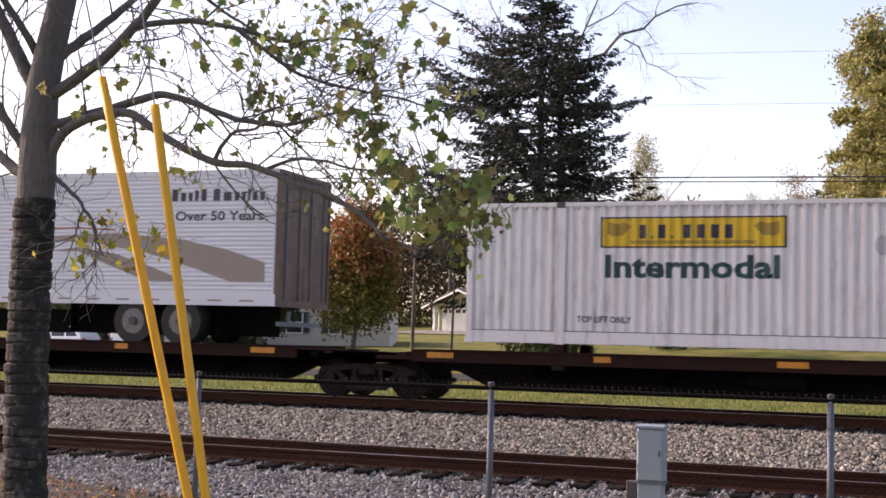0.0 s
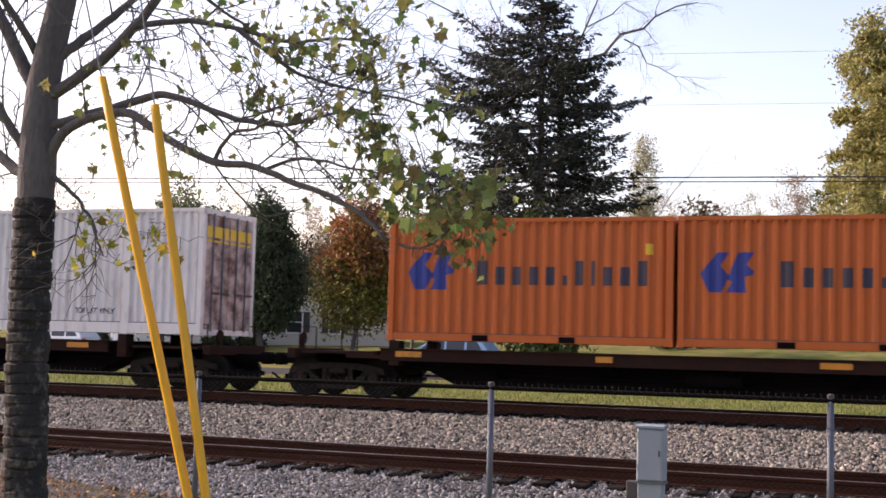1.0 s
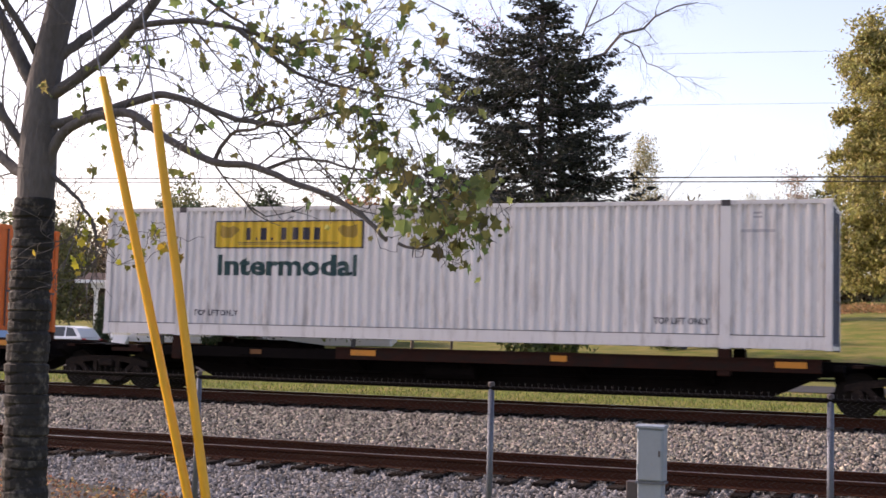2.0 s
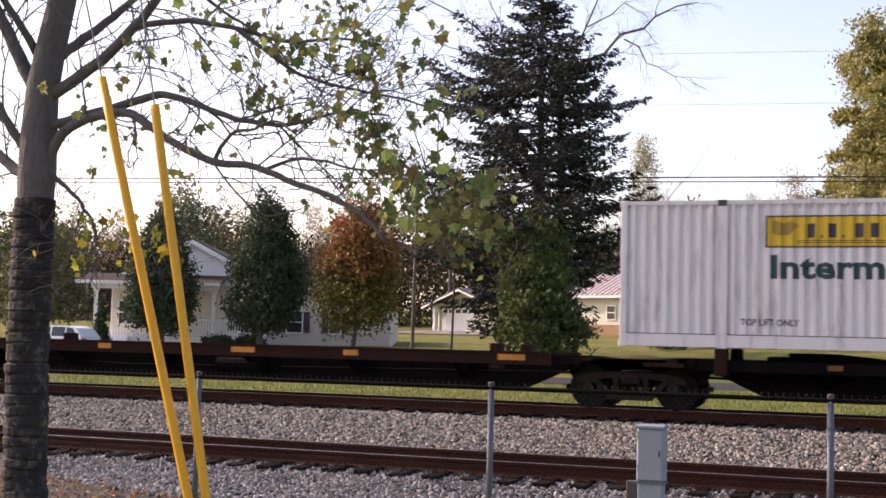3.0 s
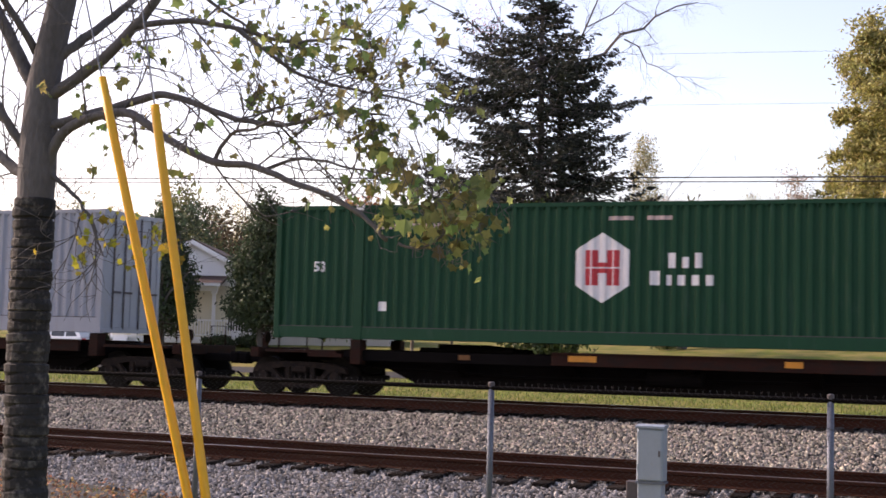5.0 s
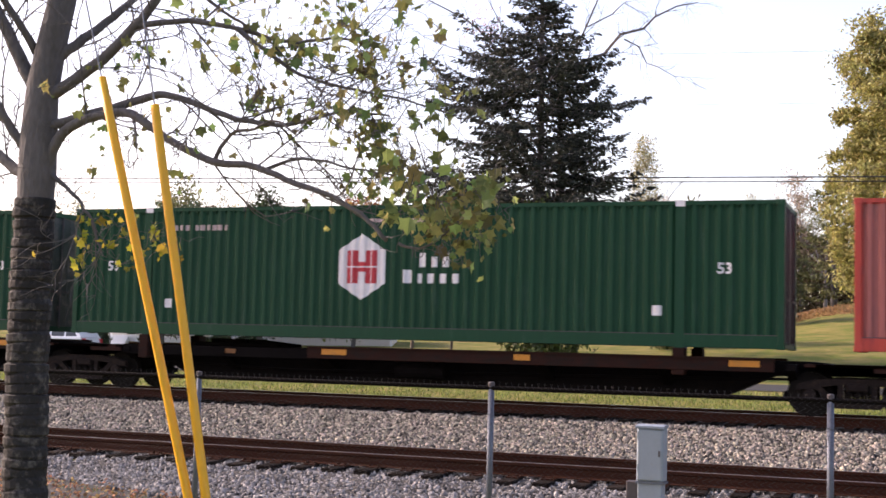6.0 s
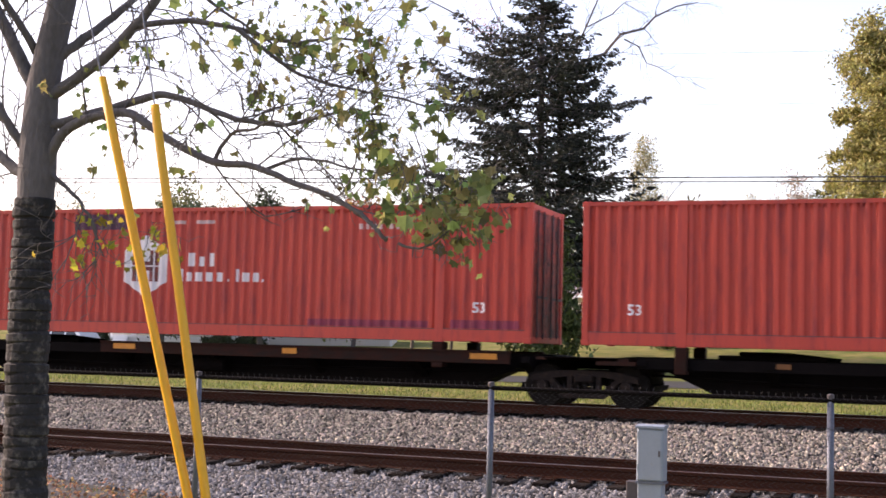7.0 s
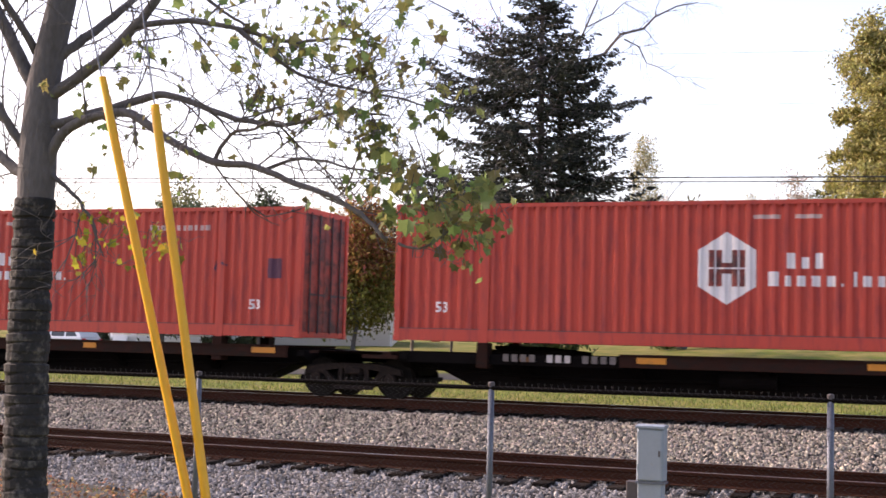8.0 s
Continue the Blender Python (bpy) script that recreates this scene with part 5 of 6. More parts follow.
def add_crown(t, crown, n, size, material, clump, seed):
    rs = np.random.RandomState(seed)
    m = max(12, n // 26)
    vol = np.array([c[3] * c[4] * c[5] for c in crown])
    cs = []
    for c, k in zip(crown, rs.multinomial(m, vol / vol.sum())):
        p = rs.normal(size=(k, 3))
        p /= np.linalg.norm(p, axis=1, keepdims=True)
        cs.append(p * rs.uniform(0.35, 1.0, (k, 1)) ** 0.6 * np.array(c[3:6]) + np.array(c[0:3]))
    cs = np.concatenate(cs)
    pos = cs[rs.randint(0, len(cs), n)] + rs.normal(size=(n, 3)) * clump
    v, f = leaf_quads(pos, size * rs.uniform(0.6, 1.3, n), rs)
    quad_mesh("lower_crown", v, f, material, t)


def needle_cards(centres, ways, sizes, rs, aspect):
    """Narrow pointed cards lying along the twig that carries them."""
    c, n = np.asarray(centres), len(centres)
    u = np.asarray(ways) + rs.normal(0, 0.38, (n, 3))
    u /= np.linalg.norm(u, axis=1, keepdims=True)
    w = np.cross(u, rs.normal(size=(n, 3)))
    w /= np.linalg.norm(w, axis=1, keepdims=True)
    s = np.asarray(sizes)[:, None]
    v = np.stack([c - u * s, c - w * s * aspect, c + u * s, c + w * s * aspect], 1).reshape(-1, 3)
    return v, np.arange(4 * n).reshape(n, 4)


def conifer(x, y, height, profile, step, label, seed, material, size=0.135, low=0.06, fill=9):
    """profile: (height share, reach) pairs; uneven whorls of boughs, each with flat side sprays and bare wood near the stem."""
    rs = np.random.RandomState(seed)
    z0 = float(ground_z(x, y)) - 0.05
    t = thing("conifer_tree", pose(x, y, z0), label, "tree", "background trees")
    part("trunk", tube(bmesh.new(), [(0, 0, 0), (0.1, 0, height * 0.35), (-0.05, 0.1, height * 0.7), (0, 0, height)], [0.3, 0.22, 0.12, 0.02], 9), M["bark"], t)
    bm = bmesh.new()
    pos, way, siz = [], [], []
    z = low * height
    while z < height * 0.985:
        h = z / height
        reach = np.interp(h, [p[0] for p in profile], [p[1] for p in profile])
        a0 = rs.uniform(0, 6.283)
        n = rs.randint(4, 7)
        for k in range(n):
            a = a0 + k * 6.283 / n + rs.normal(0, 0.25)
            ln = reach * rs.choice([0.5, 0.7, 0.85, 1.0, 1.08]) * (1 - 0.1 * math.cos(a))
            zb, rise, sag = z + rs.normal(0, 0.15), rs.normal(0.02, 0.16) + 0.35 * max(h - 0.75, 0), rs.uniform(0.12, 0.34)
            out = np.array([math.cos(a), math.sin(a), 0.0])

            def at(u):
                return out * ln * u + np.array([0, 0, zb + ln * (rise * u - sag * u * (1 - u) + 0.06 * u ** 3)])

            tube(bm, [at(u) for u in (0, 0.35, 0.7, 1)], [0.05, 0.036, 0.022, 0.008], 4)
            u = 0.16 + 0.2 * rs.rand()
            while u < 1.0:
                c = at(u)
                axis = at(min(u + 0.05, 1.05)) - at(u - 0.05)
                axis = axis / np.linalg.norm(axis)
                side = np.array([-out[1], out[0], 0])
                for s in (-1, 1):
                    sl = (0.3 + 0.32 * ln * (1 - u) ** 0.8) * rs.uniform(0.5, 1.3)
                    d = axis * rs.uniform(0.5, 0.9) + side * s * rs.uniform(0.6, 1.0) + np.array([0, 0, rs.uniform(-0.35, 0.05)])
                    d = d / np.linalg.norm(d)
                    tube(bm, [c, c + d * sl], [0.012, 0.004], 3)
                    for j in range(int(3 + sl * fill)):
                        q = rs.uniform(0.15, 1.05)
                        pos.append(c + d * sl * q + np.array([rs.normal(0, 0.05), rs.normal(0, 0.05), rs.normal(-0.05, 0.05)]))
                        way.append(d + np.array([0, 0, -0.25]))
                        siz.append(size * rs.uniform(0.6, 1.3))
                u += 0.26 / max(ln, 0.5) * rs.uniform(0.7, 1.4)
        z += step * rs.uniform(0.6, 1.4)
    tagged(part("bough_frame", bm, M["bark"], t, "bare brown boughs near the stem"), kind="stuff")
    v, f = needle_cards(pos, way, siz, rs, 0.36)
    quad_mesh("needles", v, f, material, t, "dark hanging needle sprays")
    return t


def limbed_tree(x, y, limbs, label, seed, stem_top, r=0.3, twig=1.1, depth=3, leaf=None):
    """A leafless tree with its great limbs given as (first radius, points in x and z); finer wood grows from them."""
    rs = np.random.RandomState(seed)
    z0 = float(ground_z(x, y)) - 0.1
    t = thing("bare_tree", pose(x, y, z0), label, "tree", "background trees")
    part("trunk", tube(bmesh.new(), [(0, 0, 0), (0.08, 0, stem_top * 0.5), (0, 0, stem_top)], [r * 1.2, r, r * 0.5], 8), M["bark_pale"], t)
    bm = bmesh.new()
    for r0, pl in limbs:
        pv = [Vector((a - x, rs.uniform(-0.5, 0.5) * i, b - z0)) for i, (a, b) in enumerate(pl)]
        rad = [r0 * (1 - 0.75 * i / (len(pv) - 1)) for i in range(len(pv))]
        tube(bm, pv, rad, 6)
        for i in range(1, len(pv)):
            d = (pv[i] - pv[i - 1]).normalized()
            for k in range(2 if i < len(pv) - 1 else 3):
                p = pv[i - 1].lerp(pv[i], rs.uniform(0.3, 1.0) if k else 1.0)
                o = Matrix.Rotation(rs.uniform(0, 6.283), 3, d) @ d.orthogonal().normalized()
                branches(bm, p, (d + o * rs.uniform(0.4, 1.0)).normalized(), twig * rs.uniform(0.6, 1.2), max(rad[i] * 0.42, 0.014), depth - 1, rs, 0.75, 0.0, None, 4, 3)
    tagged(part("bare_crown", bm, M["bark_pale"], t, "leafless grey branches"), kind="stuff")
    if leaf:
        cx, cz, rad, n = leaf
        p = rs.normal(size=(n, 3)) * np.array([rad, 0.6, rad * 1.2]) + np.array([cx - x, 0, cz - z0])
        v, f = leaf_quads(p, 0.07 * rs.uniform(0.6, 1.3, n), rs)
        quad_mesh("last_leaves", v, f, M["rose_leaf"], t, "a few pinkish red leaves")
    return t


def bare_tree(x, y, height, label, seed, r=0.22, depth=5, spread=0.5, kids=2, lean=0.0):
    rs = np.random.RandomState(seed)
    z0 = float(ground_z(x, y)) - 0.1
    t = thing("bare_tree", pose(x, y, z0), label, "tree", "background trees")
    d, top = Vector((lean, 0, 1)).normalized(), height * 0.3
    part("trunk", tube(bmesh.new(), [(0, 0, 0), d * top * 0.5, d * top], [r * 1.2, r, r * 0.9], 8), M["bark"], t)
    bm = bmesh.new()
    for k in range(kids + 1):
        a = k * 6.283 / (kids + 1) + rs.uniform(0, 1)
        nd = (d + Vector((math.cos(a), math.sin(a), 0)) * rs.uniform(0.25, 0.6) * (k > 0)).normalized()
        branches(bm, d * top * (1.0 - 0.12 * k), nd, height * 0.26, r * 0.6, depth - 1, rs, spread, 0.25, None, 5, kids)
    tagged(part("bare_crown", bm, M["bark"], t, "leafless grey branches"), kind="stuff")
    return t


conifer(-17.5, 60.5, 20.6, [(0.0, 2.0), (0.12, 3.4), (0.25, 5.6), (0.40, 6.3), (0.46, 4.7), (0.53, 4.4), (0.61, 5.5), (0.69, 4.3), (0.735, 3.9), (0.76, 2.9), (0.80, 2.2), (0.84, 1.5), (0.91, 1.0), (1.0, 0.3)], 0.28, "tall dark conifer with ragged drooping branches", 3, M["conifer"])
BACK_LIMBS = [
    (0.108, [(-18.51, 14.51), (-17.15, 16.84), (-16.08, 17.45), (-14.87, 18.06), (-14.19, 18.93), (-13.53, 19.49), (-12.35, 19.96), (-11.62, 20.66)]),
    (0.0432, [(-14.87, 18.00), (-14.17, 17.65), (-13.79, 16.79), (-13.04, 16.39), (-12.30, 16.02), (-11.53, 16.16)]),
    (0.072, [(-17.77, 16.93), (-17.03, 18.74), (-16.28, 20.23), (-15.84, 21.42)]),
    (0.0432, [(-16.88, 18.79), (-15.66, 19.51), (-14.75, 19.75), (-13.83, 19.39)]),
    (0.0864, [(-19.95, 15.18), (-21.93, 17.71), (-22.95, 18.94), (-24.13, 19.87), (-25.49, 20.47), (-26.52, 20.93)]),
    (0.0432, [(-21.92, 17.15), (-24.08, 17.96), (-24.92, 18.26), (-26.28, 18.78)]),
    (0.0576, [(-21.27, 17.11), (-21.81, 19.34), (-22.67, 20.98)]),
]
HAZE_LIMBS = [
    (0.05, [(-23.19, 6.66), (-24.37, 9.36), (-25.19, 12.09), (-25.90, 14.25), (-26.19, 16.10)]),
    (0.045, [(-23.21, 7.25), (-24.10, 10.85), (-24.07, 13.27), (-24.32, 15.40), (-24.11, 16.92)]),
    (0.04, [(-23.19, 6.66), (-23.29, 10.24), (-22.96, 12.33), (-22.44, 14.11)]),
    (0.035, [(-24.37, 9.36), (-26.14, 11.20), (-26.90, 12.45), (-27.64, 13.08)]),
]
limbed_tree(-18.28, 67, BACK_LIMBS, "tall bare tree with wide limbs behind the conifer", 71, 15, 0.2, 0.95, 4, (-22.69, 19.14, 0.45, 260))
limbed_tree(-23.09, 64, HAZE_LIMBS, "slim bare tree grown up beside the conifer", 72, 7, 0.06, 1.0, 4)
leafy_tree("evergreen_shrub", -16.35, 56.5, [(0, 0, 2.6, 2.0, 2.0, 2.6), (-0.2, 0, 5.2, 1.7, 1.6, 2.4), (0.9, 0, 1.6, 1.6, 1.5, 1.5)], 9000, 0.15, M["shrub"], "bushy yellow-green evergreen at the foot of the conifer", 5, 0.12, 0.35, category="shrub")
CYP = [(0, 0, 2.7, 1.9, 1.8, 1.6), (0, 0, 4.3, 1.8, 1.7, 2.0), (0, 0, 6.1, 1.2, 1.2, 2.0), (0, 0, 7.7, 0.5, 0.5, 1.2)]
leafy_tree("columnar_tree", -30.9, 58, CYP, 24000, 0.115, M["cypress"], "dark green columnar tree beside the white house", 6, 0.2, 0.3, trunk_top=5)
leafy_tree("columnar_tree", -36.9, 58, [(a, b, c * 0.9, d * 0.95, e, g * 0.9) for a, b, c, d, e, g in CYP], 22000, 0.115, M["cypress"], "dark green columnar tree by the porch", 7, 0.2, 0.3, trunk_top=5)
pear = leafy_tree("ornamental_pear", -25.9, 58, [(0.1, 0, 4.7, 2.0, 1.8, 1.6), (0.2, 0, 6.2, 1.6, 1.5, 1.5), (0.2, 0, 7.3, 0.9, 0.9, 0.9)], 8000, 0.13, M["autumn"], "orange and green ornamental tree in autumn colour", 8, 0.14, 0.35, trunk_top=4.6)
add_crown(pear, [(0, 0, 2.9, 2.2, 1.9, 1.5), (0, 0, 4.0, 1.9, 1.7, 1.2)], 6000, 0.13, M["pear_green"], 0.3, 81)
leafy_tree("red_maple", -12.5, 72, [(0, 0, 3.4, 3.0, 2.4, 1.4), (-0.4, 0, 4.6, 2.2, 2.0, 1.5), (-1.9, 0, 2.9, 1.2, 1.2, 0.7)], 5200, 0.17, M["maple"], "small dark red spreading maple", 9, 0.16, 0.4, fork=3, trunk_top=3.6)
leafy_tree("round_shrub", -13.1, 71, [(0, 0, 0.9, 0.85, 0.8, 1.0)], 900, 0.12, M["shrub"], "low yellow-green shrub under the maple", 10, 0.05, 0.2, category="shrub")
leafy_tree("spreading_tree", -11.0, 95, [(0, 0, 3.6, 3.2, 2.8, 2.4), (0.8, 0, 5.0, 2.6, 2.4, 2.2), (-0.8, 0, 5.8, 2.0, 2.0, 1.8)], 6500, 0.2, M["bush"], "olive-green spreading tree on the slope", 12, 0.16, 0.5, fork=2, trunk_top=5)
leafy_tree("golden_tree", -0.85, 85, [(0, 0, 8, 5.2, 5, 6), (0.2, 0, 14, 5.0, 4.6, 5.5), (-0.2, 0, 17, 3.4, 3.2, 3.4), (-0.6, 0, 4.5, 4.2, 4, 3)], 90000, 0.16, M["gold"], "tall golden-green broadleaf tree", 13, 0.35, 0.42, trunk_top=11, per=150, hollow=0.3)
conifer(-6.9, 110, 11.5, [(0.0, 3.0), (0.3, 3.0), (0.6, 2.2), (1.0, 0.3)], 0.8, "grey-green pine on the slope", 14, M["bush"], 0.2, 0.1, 6)
leafy_tree("cone_shrub", -40.05, 57.4, [(0, 0, 0.8, 0.42, 0.42, 0.8), (0, 0, 1.6, 0.3, 0.3, 0.9), (0, 0, 2.4, 0.13, 0.13, 0.7)], 6500, 0.07, M["cypress"], "small clipped cone-shaped evergreen", 15, 0.05, 0.1, category="shrub")
HOUSE_TURN = pose(-28.1, 68, 0, 0, 0, 20) @ pose(28.1, 0, 0)
for k, (dx, hh) in enumerate(((-46.9, 0.6), (-37.2, 0.35), (-35.4, 0.4))):
    p = HOUSE_TURN @ Vector((dx, -3.6, 0))
    leafy_tree("porch_shrub", p.x, p.y, [(0, 0, 0.5, 0.9, 0.7, hh * 0.7)], 1300, 0.1, M["cypress"], "low clipped shrub before the porch", 30 + k, 0.05, 0.15, category="shrub")
bare_tree(-47.6, 131, 22, "leafless tree behind the white house", 18, 0.2, 6, 0.5, 2)
bare_tree(-34.5, 128, 24, "leafless tree behind the garage", 19, 0.2, 6, 0.5, 2)
for k, (x, y, h) in enumerate(((-15.2, 128, 15), (-12.0, 140, 17), (-9.0, 132, 13), (-19.0, 138, 16), (-52, 120, 15))):
    bare_tree(x, y, h, "thin bare tree on the far slope", 40 + k, 0.17, 5, 0.5, 2)
leafy_tree("slender_tree", -26.6, 130, [(0, 0, 8, 1.7, 1.6, 6), (0, 0, 15, 1.4, 1.4, 5), (0, 0, 18.5, 0.7, 0.7, 2)], 13000, 0.13, M["haze_gold"], "tall slender pale yellow tree", 55, 0.14, 0.5, trunk_top=17)
# a far wood of half-bare autumn trees
rw = np.random.RandomState(21)
for k in range(30):
    x = -112 + k * 3.75 + rw.uniform(-1.5, 1.5)
    y = 150 + rw.uniform(-14, 25)
    h = rw.uniform(13, 18) + (2 if k % 5 == 0 else 0)
    if -1 < x < 60:
        continue
    leafy_tree("autumn_tree", x, y, [(0, 0, h * 0.45, 2.6, 2.5, h * 0.3), (0, 0, h * 0.72, 1.9, 1.8, h * 0.28)], 5200, 0.14, (M["farwood"], M["haze_gold"], M["farwood"], M["bush"])[k % 4], "half-bare autumn tree in the far wood", 60 + k, 0.1, 0.7, trunk_top=h, per=70)
for k, (x, y, h) in enumerate(((-53.6, 70, 9.0), (-57.5, 73, 10.0), (-62, 100, 13), (-56, 92, 11), (-67, 108, 15), (-52.5, 100, 9), (-34.8, 124, 11), (-32, 113, 9), (-49, 108, 11), (-28, 108, 9))):
    leafy_tree("dark_tree", x, y, [(0, 0, h * 0.35, 3.0, 2.8, h * 0.3), (0, 0, h * 0.65, 2.3, 2.2, h * 0.3)], 5200, 0.19, M["cypress"] if k % 2 else M["bush"], "dense dark green tree behind the houses", 90 + k, 0.2, 0.7, trunk_top=h * 0.8)



def woodland():
    """A low dense edge of brush and saplings closing the view behind the houses."""
    rs = np.random.RandomState(77)
    n = 100000
    x = rs.uniform(-150, -4, n)
    y = rs.uniform(136, 158, n)
    top = 10.0 - 4.0 * smooth(-14, -6, x) + 2.2 * np.sin(x * 0.21) + 1.5 * np.sin(x * 0.53 + 1) + 1.1 * np.sin(x * 1.3)
    z = ground_z(x, y) + top * rs.uniform(0, 1, n) ** 0.8
    v, f = leaf_quads(np.stack([x, y, z], 1), rs.uniform(0.2, 0.45, n), rs)
    ob = quad_mesh("woodland_edge", v, f, M["woodedge"], None)
    tagged(ob, "dense brown and olive brush at the wood's edge", "woodland")
    n = 5000
    x, y = rs.uniform(-9.5, 6, n), rs.uniform(103, 113, n)
    z = ground_z(x, y) - 0.05
    v, f = leaf_quads(np.stack([x, y, z + rs.uniform(0.0, 0.7, n)], 1), rs.uniform(0.1, 0.25, n), rs, 0.25)
    ob = quad_mesh("dry_grass", v, f, M["sedge"], None)
    tagged(ob, "orange dry grass on the slope", "grass")


woodland()

# ---- houses ----
def window(parent, x0, x1, z0, z1, y, shutter=False):
    w = part("window", boxm(x0, x1, y - 0.04, y + 0.02, z0, z1), M["glass"], parent, "dark double-hung window")
    bm = bmesh.new()
    for a in ((x0 - 0.08, x1 + 0.08, z1, z1 + 0.09), (x0 - 0.1, x1 + 0.1, z0 - 0.08, z0), (x0 - 0.08, x0, z0, z1), (x1, x1 + 0.08, z0, z1), (x0, x1, (z0 + z1) / 2 - 0.025, (z0 + z1) / 2 + 0.025)):
        box(bm, a[0], a[1], y - 0.07, y - 0.03, a[2], a[3])
    part("window_frame", bm, M["trimw"], w, "white painted frame")
    if shutter:
        for a, b in ((x0 - 0.45, x0 - 0.1), (x1 + 0.1, x1 + 0.45)):
            part("shutter", boxm(a, b, y - 0.07, y - 0.035, z0, z1), M["casting"], w, "dark louvred shutter")


def roof_slab(parent, x0, x1, ya, za, yb, zb, material, thick=0.14):
    part("roof", prism_x(bmesh.new(), [(ya, za), (yb, zb), (yb, zb + thick), (ya, za + thick)], x0, x1), material, parent)


HOUSE = pose(-28.1, 68, 0, 0, 0, 20) @ pose(28.1, 0, 0)


def white_house():
    """A gabled main block, its porch across the front, and a lower wing whose roof falls away."""
    g = 1.3
    t = thing("house", HOUSE, "white lap-sided house with a front porch and dark shingle roof", "house")
    part("wall", boxm(-44.0, -35.0, 0, 9, g - 0.3, 4.75), M["siding"], t)
    part("gable", prism(bmesh.new(), [(-44.0, 4.75), (-35.0, 4.75), (-39.5, 7.05)], 0.0, 0.2), M["siding"], t, "white boarded gable")
    part("back_gable", prism(bmesh.new(), [(-44.0, 4.75), (-35.0, 4.75), (-39.5, 7.05)], 8.8, 9.0), M["siding"], t)
    for a, b in (((-44.7, 4.4), (-39.5, 7.08)), ((-39.5, 7.08), (-34.3, 4.4))):
        part("roof", prism(bmesh.new(), [a, b, (b[0], b[1] + 0.16), (a[0], a[1] + 0.16)], -0.35, 9.35), M["roof_brown"], t)
        part("rake_board", prism(bmesh.new(), [(a[0], a[1] - 0.16), (b[0], b[1] - 0.16), (b[0], b[1] + 0.1), (a[0], a[1] + 0.1)], -0.4, -0.352), M["trimw"], t)
    part("gable_vent", boxm(-39.75, -39.25, -0.03, 0.0, 5.9, 6.4), M["trimw"], t, "white slatted vent")
    # wing
    part("wing_wall", prism(bmesh.new(), [(-35.0, g - 0.3), (-28.1, g - 0.3), (-28.1, 3.55), (-35.0, 4.45)], 0.004, 8), M["wing_siding"], t, "white lap siding, its shade painted in as beige")
    n = int((4.3 - g) / 0.16)
    for k in range(n):
        z = g + k * 0.16
        x1 = -28.1 if z < 3.4 else -28.1 - (z - 3.4) * 7.6
        part("siding_board", prism_x(bmesh.new(), [(-0.03, 0), (0.0, 0), (0.0, 0.16), (-0.006, 0.16)], -35.0, max(x1, -34.9)), M["wing_siding"], t).location = (0, 0.002, z)
    part("wing_roof", prism(bmesh.new(), [(-35.0, 4.45), (-27.85, 3.52), (-27.85, 3.62), (-35.0, 4.57)], -0.25, 8.3), M["roof_brown"], t)
    part("corner_board", boxm(-28.22, -28.08, -0.045, 0.0, g - 0.2, 3.5), M["trimw"], t)
    part("foundation", boxm(-43.98, -28.12, -0.05, 0.0, g - 0.4, g + 0.05), M["brick"], t)
    for x in (-36.9, -34.0, -31.6):
        w = 0.55 if x > -32 else 0.8
        window(t, x, x + w, 2.1, 3.25, -0.03, True)
    # porch
    part("porch_wall", boxm(-43.9, -37.2, -0.05, -0.004, g + 0.3, 4.6), M["cream"], t, "cream wall under the porch")
    part("porch_beam", boxm(-44.5, -37.6, -2.45, -2.2, 4.22, 4.48), M["trimw"], t)
    part("porch_roof", prism_x(bmesh.new(), [(-2.75, 4.5), (-0.02, 5.05), (-0.02, 5.17), (-2.75, 4.62)], -45.3, -37.4), M["roof_brown"], t, "low brown porch roof")
    part("porch_fascia", boxm(-45.3, -37.4, -2.8, -2.752, 4.46, 4.64), M["trimw"], t)
    part("porch_floor", boxm(-44.4, -35.2, -2.5, -0.06, g + 0.05, g + 0.4), M["trimw"], t)
    for x in (-44.24, -42.1, -39.9, -37.79):
        part("porch_column", box(box(boxm(x - 0.09, x + 0.09, -2.4, -2.22, g + 0.4, 4.22), x - 0.14, x + 0.14, -2.45, -2.17, g + 0.4, g + 0.55), x - 0.14, x + 0.14, -2.45, -2.17, 4.07, 4.22), M["trimw"], t)
    for x0, x1 in ((-42.1, -37.79), (-37.79, -35.3)):
        part("hand_rail", boxm(x0, x1, -2.36, -2.27, g + 1.27, g + 1.36), M["trimw"], t)
        part("bottom_rail", boxm(x0, x1, -2.35, -2.28, g + 0.48, g + 0.54), M["trimw"], t)
        x = x0 + 0.15
        while x < x1 - 0.05:
            part("baluster", boxm(x, x + 0.04, -2.34, -2.3, g + 0.54, g + 1.27), M["trimw"], t)
            x += 0.15
    for k in range(5):
        part("step", boxm(-44.0, -42.3, -2.5 - (k + 1) * 0.28, -2.5 - k * 0.28, g - 0.4, g + 0.3 - k * 0.12), M["trimw"], t)
    part("stair_rail", prism(bmesh.new(), [(-43.5, g + 0.55), (-42.1, g + 1.3), (-42.1, g + 1.38), (-43.5, g + 0.63)], -2.6, -2.52), M["trimw"], t)
    for k in range(9):
        x = -43.4 + k * 0.15
        part("baluster", boxm(x, x + 0.04, -2.58, -2.54, g - 0.05 + k * 0.08, g + 0.58 + k * 0.08), M["trimw"], t)
    part("door", boxm(-40.9, -39.95, -0.09, -0.052, g + 0.4, 3.75), M["casting"], t, "dark front door")
    window(t, -43.5, -42.5, 2.35, 3.6, -0.052)


